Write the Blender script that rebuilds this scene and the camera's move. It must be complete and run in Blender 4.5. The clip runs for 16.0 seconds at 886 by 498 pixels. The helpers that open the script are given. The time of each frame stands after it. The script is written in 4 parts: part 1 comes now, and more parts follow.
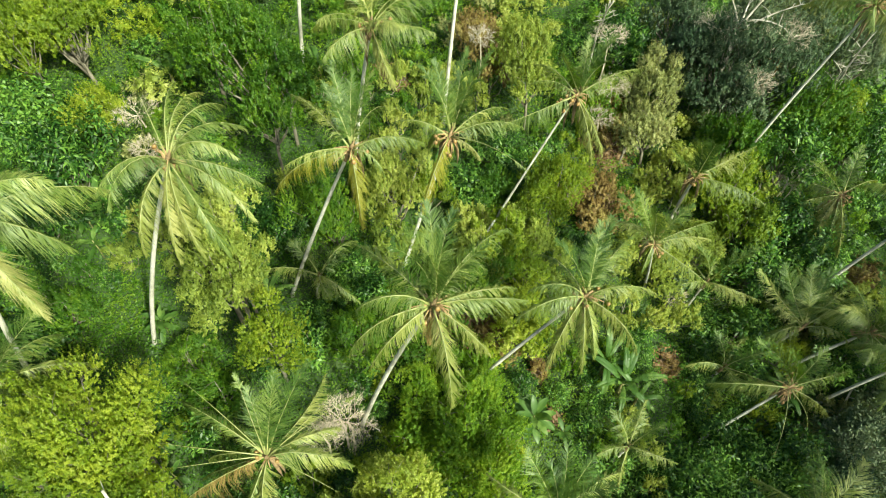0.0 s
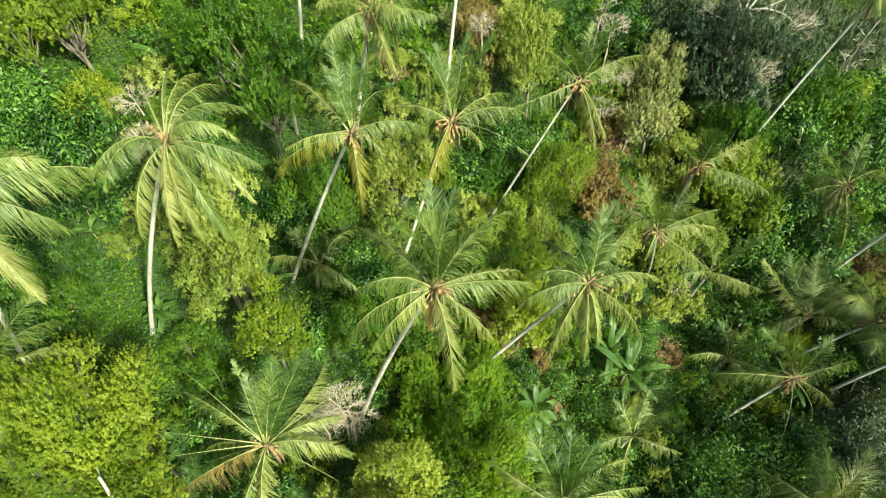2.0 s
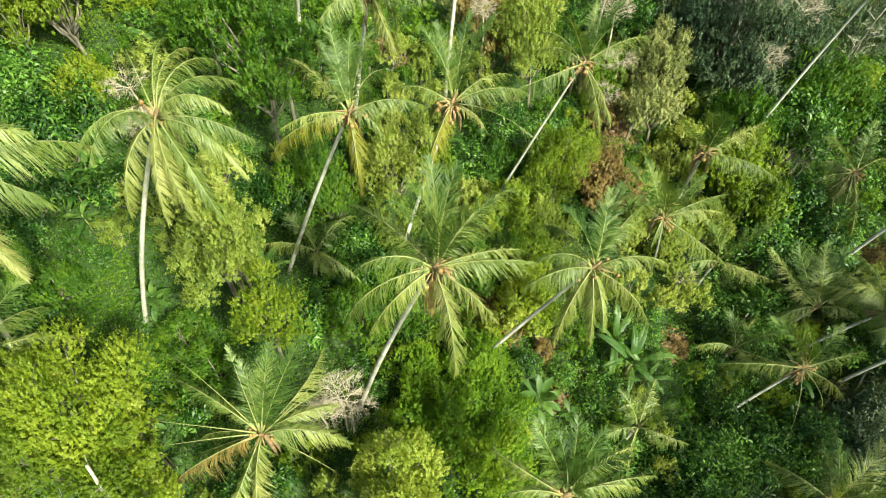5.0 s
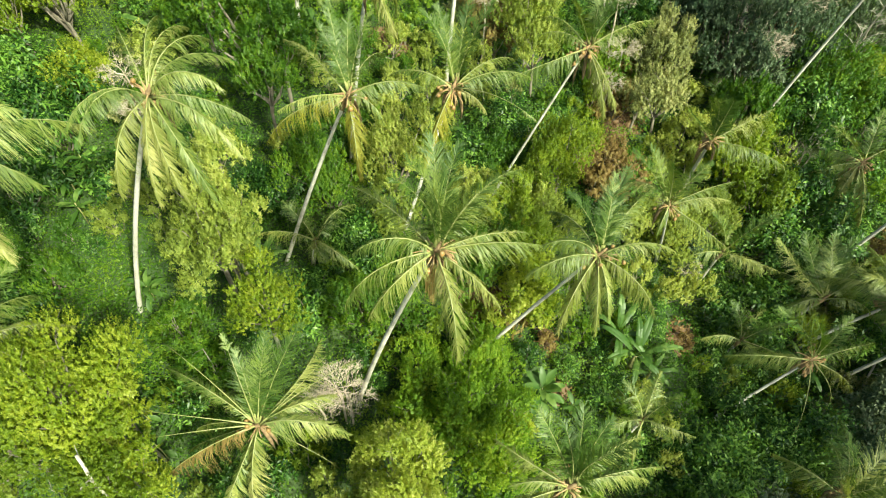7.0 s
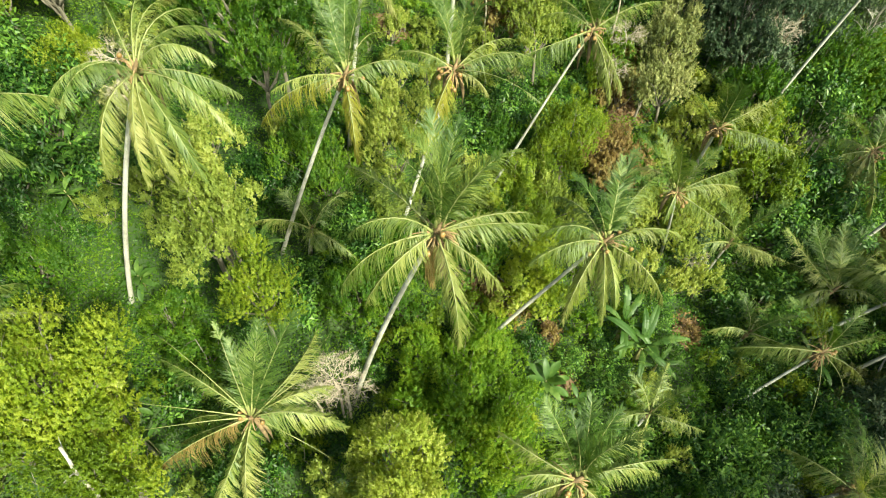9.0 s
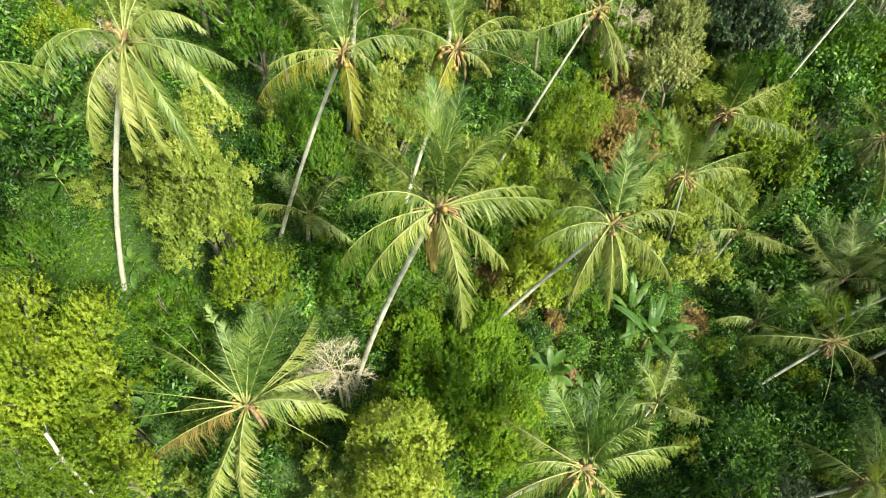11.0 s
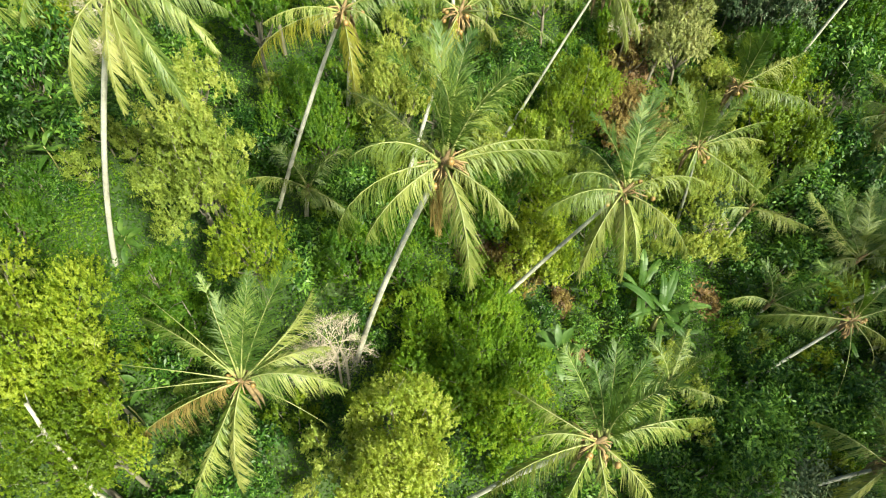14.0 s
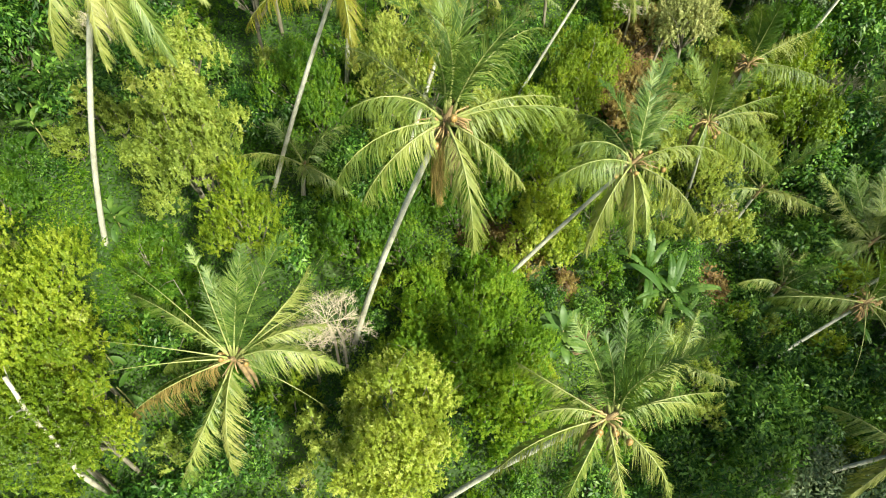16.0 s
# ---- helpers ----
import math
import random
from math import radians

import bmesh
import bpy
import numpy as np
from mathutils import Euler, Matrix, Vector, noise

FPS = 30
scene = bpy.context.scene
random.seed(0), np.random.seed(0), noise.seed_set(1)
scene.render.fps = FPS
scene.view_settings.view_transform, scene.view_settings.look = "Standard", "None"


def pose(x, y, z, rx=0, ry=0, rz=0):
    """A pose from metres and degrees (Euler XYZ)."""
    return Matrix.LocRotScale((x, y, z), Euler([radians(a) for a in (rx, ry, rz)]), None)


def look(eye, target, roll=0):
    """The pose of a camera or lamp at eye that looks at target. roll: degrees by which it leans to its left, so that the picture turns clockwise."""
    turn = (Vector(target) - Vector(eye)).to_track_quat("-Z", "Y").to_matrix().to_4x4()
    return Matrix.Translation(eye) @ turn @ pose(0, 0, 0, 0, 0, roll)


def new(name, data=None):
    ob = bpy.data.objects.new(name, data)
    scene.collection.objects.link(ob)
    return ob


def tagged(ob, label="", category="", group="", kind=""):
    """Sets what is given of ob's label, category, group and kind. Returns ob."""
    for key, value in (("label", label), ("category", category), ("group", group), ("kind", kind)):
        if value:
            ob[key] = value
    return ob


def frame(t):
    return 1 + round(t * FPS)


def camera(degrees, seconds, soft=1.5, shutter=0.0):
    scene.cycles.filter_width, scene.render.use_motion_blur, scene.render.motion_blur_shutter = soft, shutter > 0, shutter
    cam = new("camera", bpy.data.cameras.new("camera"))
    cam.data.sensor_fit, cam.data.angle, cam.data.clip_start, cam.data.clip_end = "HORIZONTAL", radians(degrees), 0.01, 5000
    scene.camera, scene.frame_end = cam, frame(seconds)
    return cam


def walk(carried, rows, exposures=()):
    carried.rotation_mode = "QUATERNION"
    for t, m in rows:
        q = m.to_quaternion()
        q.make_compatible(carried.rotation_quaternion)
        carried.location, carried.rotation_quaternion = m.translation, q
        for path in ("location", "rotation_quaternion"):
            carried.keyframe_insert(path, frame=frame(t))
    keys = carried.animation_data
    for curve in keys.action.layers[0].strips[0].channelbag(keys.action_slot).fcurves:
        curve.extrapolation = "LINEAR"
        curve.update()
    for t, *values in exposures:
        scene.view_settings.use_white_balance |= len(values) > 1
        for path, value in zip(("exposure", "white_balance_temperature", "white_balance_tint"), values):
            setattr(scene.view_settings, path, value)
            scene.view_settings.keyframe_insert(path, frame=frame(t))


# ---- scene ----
cam = camera(70.0, 16.0, soft=1.1)
TILT, EXPOSURE = -52.0, 1.2
PATH = [
    (0.0, 0.000, 0.000, 32.300),
    (0.5, 0.004, -0.052, 32.151),
    (1.0, -0.012, -0.119, 32.005),
    (1.5, -0.039, -0.192, 31.858),
    (2.0, -0.053, -0.246, 31.707),
    (2.5, -0.052, -0.261, 31.554),
    (3.0, -0.041, -0.260, 31.389),
    (3.5, -0.038, -0.256, 31.216),
    (4.0, -0.052, -0.260, 31.043),
    (6.5, -0.124, -0.303, 30.157),
    (7.0, -0.131, -0.294, 29.922),
    (7.5, -0.127, -0.257, 29.681),
    (8.0, -0.119, -0.219, 29.443),
    (8.5, -0.135, -0.194, 29.196),
    (9.0, -0.153, -0.176, 28.944),
    (11.5, -0.233, -0.234, 27.728),
    (12.0, -0.257, -0.275, 27.477),
    (12.5, -0.281, -0.319, 27.236),
    (13.0, -0.308, -0.350, 27.005),
    (13.5, -0.337, -0.375, 26.771),
    (14.0, -0.356, -0.404, 26.520),
    (14.5, -0.372, -0.441, 26.240),
    (15.0, -0.381, -0.482, 25.938),
    (15.5, -0.389, -0.514, 25.629),
    (16.0, -0.403, -0.544, 25.314),
]
walk(cam, [(t, pose(x, y, z, 90 + TILT, 0, 0)) for t, x, y, z in PATH], exposures=[(0.0, EXPOSURE - 0.12, 7050.0, -7.5), (7.0, EXPOSURE, 7250.0, -6.0), (16.0, EXPOSURE, 7300.0, -5.0)])

# ---- light: high hazy sun from behind on the right, tropical sky ----
SUN_ELEVATION, SUN_AZIMUTH = 44.0, -49.0  # azimuth counted from +x towards +y
world = bpy.data.worlds.new("sky")
scene.world = world
world.use_nodes = True
wn, wl = world.node_tree.nodes, world.node_tree.links
sky = wn.new("ShaderNodeTexSky")
sky.sky_type = "NISHITA"
sky.sun_disc = False
sky.sun_elevation = radians(SUN_ELEVATION)
sky.sun_rotation = radians(90.0 - SUN_AZIMUTH)
sky.dust_density = 3.0
wl.new(sky.outputs["Color"], wn["Background"].inputs["Color"])
wn["Background"].inputs["Strength"].default_value = 0.1
sun_data = bpy.data.lights.new("sun", "SUN")
sun_data.energy, sun_data.angle, sun_data.color = 5.0, radians(3.0), (1.0, 0.975, 0.87)
sun = new("sun", sun_data)
_e, _a = radians(SUN_ELEVATION), radians(SUN_AZIMUTH)
sun.matrix_basis = look((60 * math.cos(_e) * math.cos(_a), 60 * math.cos(_e) * math.sin(_a), 60 * math.sin(_e)), (0, 0, 0))


# ---- materials ----
def material(name):
    m = bpy.data.materials.new(name)
    m.use_nodes = True
    nodes, links = m.node_tree.nodes, m.node_tree.links
    nodes.clear()
    return m, nodes, links, nodes.new("ShaderNodeOutputMaterial")


def ramp_node(nodes, stops):
    r = nodes.new("ShaderNodeValToRGB")
    while len(r.color_ramp.elements) < len(stops):
        r.color_ramp.elements.new(0.5)
    for e, (at, col) in zip(r.color_ramp.elements, stops):
        e.position, e.color = at, (*col, 1)
    return r


def mix_colour(nodes, links, kind, fac, a, b):
    n = nodes.new("ShaderNodeMix")
    n.data_type, n.blend_type = "RGBA", kind
    for socket, value in ((n.inputs[0], fac), (n.inputs[6], a), (n.inputs[7], b)):
        if hasattr(value, "is_output"):
            links.new(value, socket)
        else:
            socket.default_value = value if isinstance(value, float) else (*value, 1)
    return n.outputs[2]


def noise_fac(nodes, links, scale, detail=3.0, kind="Object"):
    n, c = nodes.new("ShaderNodeTexNoise"), nodes.new("ShaderNodeTexCoord")
    n.inputs["Scale"].default_value, n.inputs["Detail"].default_value = scale, detail
    links.new(c.outputs[kind], n.inputs["Vector"])
    return n.outputs["Fac"]


def world_noise(nodes, links, scale, detail=3.0):
    n, c = nodes.new("ShaderNodeTexNoise"), nodes.new("ShaderNodeNewGeometry")
    n.inputs["Scale"].default_value, n.inputs["Detail"].default_value = scale, detail
    links.new(c.outputs["Position"], n.inputs["Vector"])
    return n.outputs["Fac"]


def leaf_material(name, old, mid, young, glow=0.54, gloss=0.018, patch=0.9, spread=0.3, rough=0.5):
    """Leaves: each one its own tint, drifting in patches through the crown; light shines through them."""
    m, nodes, links, out = material(name)
    geo = nodes.new("ShaderNodeNewGeometry")
    info = nodes.new("ShaderNodeObjectInfo")
    big = world_noise(nodes, links, patch, 2.0)
    tufts = nodes.new("ShaderNodeMath")
    tufts.operation = "MULTIPLY_ADD"
    links.new(world_noise(nodes, links, 3.6, 1.0), tufts.inputs[0])
    tufts.inputs[1].default_value = 0.5
    links.new(big, tufts.inputs[2])
    mean = nodes.new("ShaderNodeMath")
    mean.operation = "SUBTRACT"
    links.new(tufts.outputs[0], mean.inputs[0])
    mean.inputs[1].default_value = 0.25
    big = mean.outputs[0]
    add = nodes.new("ShaderNodeMath")
    add.operation = "MULTIPLY_ADD"
    links.new(geo.outputs["Random Per Island"], add.inputs[0])
    add.inputs[1].default_value = spread
    links.new(big, add.inputs[2])
    sub = nodes.new("ShaderNodeMath")
    sub.operation = "MULTIPLY_ADD"
    links.new(info.outputs["Random"], sub.inputs[0])
    sub.inputs[1].default_value = 0.36
    links.new(add.outputs[0], sub.inputs[2])
    ramp = ramp_node(nodes, [(0.48, old), (0.85, mid), (1.0, young)])
    less = nodes.new("ShaderNodeMath")
    less.operation = "SUBTRACT"
    links.new(sub.outputs[0], less.inputs[0])
    less.inputs[1].default_value = 0.5 * spread - 0.09
    links.new(less.outputs[0], ramp.inputs["Fac"])
    col = ramp.outputs["Color"]
    diff, trans, glos = nodes.new("ShaderNodeBsdfDiffuse"), nodes.new("ShaderNodeBsdfTranslucent"), nodes.new("ShaderNodeBsdfGlossy")
    links.new(col, diff.inputs["Color"])
    links.new(mix_colour(nodes, links, "MULTIPLY", 1.0, col, (1.25, 1.15, 0.5)), trans.inputs["Color"])
    glos.inputs["Roughness"].default_value = rough
    glos.inputs["Color"].default_value = (0.9, 0.95, 0.9, 1)
    m1, m2 = nodes.new("ShaderNodeMixShader"), nodes.new("ShaderNodeMixShader")
    m1.inputs[0].default_value, m2.inputs[0].default_value = glow, gloss
    links.new(diff.outputs[0], m1.inputs[1])
    links.new(trans.outputs[0], m1.inputs[2])
    links.new(m1.outputs[0], m2.inputs[1])
    links.new(glos.outputs[0], m2.inputs[2])
    links.new(m2.outputs[0], out.inputs["Surface"])
    return m


def rough_material(name, stops, scale=4.0, detail=6.0, roughness=0.85, bump=0.3, rings=0.0):
    m, nodes, links, out = material(name)
    p = nodes.new("ShaderNodeBsdfPrincipled")
    p.inputs["Roughness"].default_value = roughness
    fac = noise_fac(nodes, links, scale, detail)
    ramp = ramp_node(nodes, stops)
    links.new(fac, ramp.inputs["Fac"])
    col = ramp.outputs["Color"]
    fine = noise_fac(nodes, links, scale * 9, 3.0)
    col = mix_colour(nodes, links, "MULTIPLY", 0.5, col, mix_colour(nodes, links, "MIX", fine, (0.55, 0.55, 0.55), (1.35, 1.33, 1.3)))
    if rings:
        wave, c = nodes.new("ShaderNodeTexWave"), nodes.new("ShaderNodeUVMap")
        wave.bands_direction = "Y"
        wave.inputs["Scale"].default_value, wave.inputs["Distortion"].default_value = rings, 1.5
        links.new(c.outputs["UV"], wave.inputs["Vector"])
        col = mix_colour(nodes, links, "MULTIPLY", 0.35, col, wave.outputs["Color"])
    links.new(col, p.inputs["Base Color"])
    b = nodes.new("ShaderNodeBump")
    b.inputs["Strength"].default_value, b.inputs["Distance"].default_value = bump, 0.05
    links.new(fine, b.inputs["Height"])
    links.new(b.outputs["Normal"], p.inputs["Normal"])
    links.new(p.outputs[0], out.inputs["Surface"])
    return m


LEAF = {
    "bright": leaf_material("sunny_leaves", (0.092, 0.158, 0.010), (0.20, 0.29, 0.02), (0.32, 0.385, 0.04)),
    "lime": leaf_material("lime_leaves", (0.19, 0.262, 0.031), (0.345, 0.415, 0.064), (0.50, 0.53, 0.155)),
    "olive": leaf_material("olive_leaves", (0.15, 0.215, 0.034), (0.28, 0.352, 0.064), (0.42, 0.465, 0.125)),
    "green": leaf_material("green_leaves", (0.04, 0.115, 0.009), (0.095, 0.205, 0.014), (0.195, 0.31, 0.024)),
    "vivid": leaf_material("vivid_leaves", (0.075, 0.17, 0.010), (0.165, 0.295, 0.02), (0.28, 0.39, 0.036)),
    # deep green leaves, with part of the right-hand shade put into the colour
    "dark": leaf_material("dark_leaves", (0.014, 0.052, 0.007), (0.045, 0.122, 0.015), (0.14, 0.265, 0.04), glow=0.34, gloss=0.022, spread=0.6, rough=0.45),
    "grey": leaf_material("grey_leaves", (0.11, 0.135, 0.04), (0.20, 0.23, 0.075), (0.34, 0.35, 0.14), glow=0.3),
    "sage": leaf_material("sage_leaves", (0.028, 0.06, 0.025), (0.066, 0.108, 0.052), (0.15, 0.195, 0.105), glow=0.32, gloss=0.022, spread=0.5, rough=0.45),
    "rust": leaf_material("rusty_leaves", (0.13, 0.085, 0.03), (0.21, 0.15, 0.05), (0.28, 0.24, 0.075), glow=0.3),
}
HERB = leaf_material("herb_leaves", (0.03, 0.095, 0.008), (0.075, 0.18, 0.012), (0.16, 0.265, 0.022), patch=0.22)
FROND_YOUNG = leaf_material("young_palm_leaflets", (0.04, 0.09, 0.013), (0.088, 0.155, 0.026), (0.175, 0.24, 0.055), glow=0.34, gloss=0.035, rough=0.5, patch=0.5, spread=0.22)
FROND = leaf_material("palm_leaflets", (0.096, 0.155, 0.027), (0.18, 0.24, 0.047), (0.315, 0.348, 0.102), glow=0.4, gloss=0.045, patch=0.5, spread=0.22)
FROND_OLD = leaf_material("old_palm_leaflets", (0.125, 0.16, 0.034), (0.22, 0.25, 0.062), (0.35, 0.355, 0.135), glow=0.38, gloss=0.03, patch=0.5, spread=0.22)
FROND_YELLOW = leaf_material("yellowing_palm_leaflets", (0.20, 0.20, 0.03), (0.30, 0.295, 0.045), (0.41, 0.39, 0.09), glow=0.4, patch=0.5, spread=0.22)
FROND_DRY = leaf_material("dry_palm_leaflets", (0.20, 0.15, 0.05), (0.31, 0.23, 0.085), (0.42, 0.33, 0.14), glow=0.25)
BANANA = leaf_material("banana_leaf_green", (0.045, 0.11, 0.016), (0.08, 0.16, 0.026), (0.145, 0.235, 0.05), glow=0.4, gloss=0.03)
LITTER = leaf_material("fallen_leaves", (0.09, 0.055, 0.025), (0.16, 0.10, 0.045), (0.26, 0.18, 0.08), glow=0.1, gloss=0.01)
RACHIS = rough_material("frond_midrib", [(0.3, (0.18, 0.22, 0.06)), (0.7, (0.32, 0.33, 0.13))], 3.0, roughness=0.5, bump=0.1)
PALM_BARK = rough_material("palm_bark", [(0.3, (0.30, 0.29, 0.24)), (0.5, (0.50, 0.49, 0.42)), (0.75, (0.68, 0.66, 0.58))], 1.6, bump=0.5, rings=9.0)
GREY_PALM_BARK = rough_material("grey_palm_bark", [(0.3, (0.19, 0.19, 0.15)), (0.5, (0.31, 0.31, 0.26)), (0.75, (0.45, 0.45, 0.39))], 1.6, bump=0.5, rings=9.0)
BARK = rough_material("tree_bark", [(0.3, (0.10, 0.085, 0.06)), (0.7, (0.26, 0.24, 0.19))], 2.0, bump=0.5)
PALE_BARK = rough_material("weathered_bare_wood", [(0.3, (0.24, 0.22, 0.17)), (0.7, (0.52, 0.49, 0.42))], 2.0, bump=0.5)
DRY_TWIG = rough_material("dry_twigs", [(0.3, (0.33, 0.28, 0.21)), (0.7, (0.56, 0.49, 0.38))], 3.0, bump=0.2)
FIBRE = rough_material("palm_fibre", [(0.3, (0.12, 0.08, 0.04)), (0.7, (0.30, 0.21, 0.11))], 5.0, bump=0.6)
COCONUT = rough_material("green_coconut", [(0.3, (0.16, 0.12, 0.04)), (0.7, (0.30, 0.17, 0.06))], 3.0, roughness=0.45, bump=0.1)
STALK = rough_material("fruit_stalk", [(0.3, (0.24, 0.14, 0.06)), (0.7, (0.44, 0.33, 0.17))], 4.0, bump=0.3)
STEM = rough_material("banana_stem", [(0.3, (0.16, 0.17, 0.06)), (0.7, (0.30, 0.28, 0.12))], 4.0, roughness=0.6)
BARE_SOIL = rough_material("bare_soil", [(0.25, (0.09, 0.06, 0.03)), (0.5, (0.17, 0.11, 0.06)), (0.75, (0.25, 0.18, 0.10))], 0.9, detail=8.0, bump=0.6)
# very dark green, mottled by noise
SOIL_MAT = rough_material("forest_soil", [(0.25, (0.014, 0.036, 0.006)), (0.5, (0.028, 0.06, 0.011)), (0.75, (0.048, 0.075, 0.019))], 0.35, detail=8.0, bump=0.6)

# ---- land ----
SOIL = [
    (9.1, 26, 1.8), (10.5, 30.2, 1.6), (5.5, 12.9, 0.55), (12.7, 16.7, 1), (1.8, 17.2, 1.3), (5, 15.4, 0.6), (2.9, 38.6, 2), (26.2, 23.2, 1.2), (-3.3, 33.5, 1.2),
]


def slope(x, y):
    """Height of the hillside: it falls to the right into a hollow and rises ahead, and levels out far off."""
    fx, fy = 60 * np.tanh(x / 60), 60 * np.tanh(y / 60)
    u, v = np.clip((x - 9) / 7, 0, 1), np.clip((26 - y) / 8, 0, 1)
    hollow = 2.2 * u * u * (3 - 2 * u) * v * v * (3 - 2 * v)
    return -0.177 * fx + 0.219 * fy - hollow


def bare(x, y):
    """Whether the soil lies bare there."""
    return any((x - a) ** 2 + (y - b) ** 2 < (0.8 * r) ** 2 for a, b, r in SOIL)


def mesh_object(name, verts, faces, mat, parent=None, label="", smooth=False):
    """One mesh from arrays; faces: an (n, 4) array or a list of tuples."""
    me = bpy.data.meshes.new(name)
    if isinstance(faces, np.ndarray):
        n, k = faces.shape
        me.vertices.add(len(verts))
        me.vertices.foreach_set("co", np.asarray(verts, dtype=np.float32).ravel())
        me.loops.add(n * k)
        me.loops.foreach_set("vertex_index", faces.astype(np.int32).ravel())
        me.polygons.add(n)
        me.polygons.foreach_set("loop_start", np.arange(0, n * k, k, dtype=np.int32))
        me.update(calc_edges=True)
    else:
        me.from_pydata([tuple(v) for v in verts], [], faces)
    if smooth:
        me.polygons.foreach_set("use_smooth", [True] * len(me.polygons))
    me.materials.append(mat)
    ob = new(name, me)
    if parent:
        ob.parent = parent
        if label:
            ob["label"] = label
    return ob


def part_of(name, me, parent, label="", m=None):
    """A part that shares the mesh me."""
    ob = new(name, me)
    ob.parent = parent
    if m is not None:
        ob.matrix_basis = m
    if label:
        ob["label"] = label
    return ob


def build_ground():
    near = np.linspace(-60, 60, 121)
    far = np.array([90, 140, 220, 400, 800, 1600, 3000.0])
    line = np.concatenate([-far[::-1], near, far])
    n = len(line)
    verts = []
    for y in line:
        for x in line:
            h = slope(x, y) + 0.25 * noise.noise((x * 0.25, y * 0.25, 0.0)) + 0.12 * noise.noise((x * 0.8, y * 0.8, 5.0))
            verts.append((x, y, h - 0.12))
    idx = np.arange(n * n).reshape(n, n)
    faces = np.stack([idx[:-1, :-1], idx[:-1, 1:], idx[1:, 1:], idx[1:, :-1]], -1).reshape(-1, 4)
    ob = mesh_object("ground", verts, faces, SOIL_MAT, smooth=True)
    tagged(ob, "very dark green hillside soil under dense tropical undergrowth", "ground", kind="structure")


build_ground()


# ---- shapes ----
def tube(points, radii, sides=8, cap=True):
    """Vertices and quads of a tube along points."""
    pts = [Vector(p) for p in points]
    verts, faces = [], []
    for i, (p, r) in enumerate(zip(pts, radii)):
        d = (pts[min(i + 1, len(pts) - 1)] - pts[max(i - 1, 0)]).normalized()
        side = d.cross(Vector((0.31, 0.95, 0.05))).normalized()
        up = d.cross(side)
        for k in range(sides):
            a = 2 * math.pi * k / sides
            verts.append(p + r * (math.cos(a) * side + math.sin(a) * up))
    for i in range(len(pts) - 1):
        for k in range(sides):
            a, b = i * sides + k, i * sides + (k + 1) % sides
            faces.append((a, b, b + sides, a + sides))
    if cap:
        faces.append(tuple(range(sides))[::-1])
        faces.append(tuple(range((len(pts) - 1) * sides, len(pts) * sides)))
    return verts, faces


def join(pieces):
    verts, faces = [], []
    for v, f in pieces:
        o = len(verts)
        verts.extend(v)
        faces.extend(tuple(i + o for i in q) for q in f)
    return verts, faces


def leaf_blades(rng, centres, normals, length, width):
    """Small pointed leaves, one triangle each: (n * 3, 3) vertices and (n, 3) faces."""
    n = len(centres)
    normals = normals / np.linalg.norm(normals, axis=1, keepdims=True)
    aim = rng.normal(size=(n, 3))
    aim -= normals * np.sum(aim * normals, axis=1, keepdims=True)
    aim /= np.linalg.norm(aim, axis=1, keepdims=True)
    side = np.cross(normals, aim)
    size = rng.uniform(0.65, 1.35, (n, 1))
    l, w = 0.5 * length * size, 0.5 * width * size
    verts = np.stack([centres - aim * 0.7 * l - side * w, centres - aim * 0.7 * l + side * w, centres + aim * 1.3 * l - normals * l * 0.2], 1)
    return verts.reshape(-1, 3), np.arange(n * 3).reshape(n, 3)


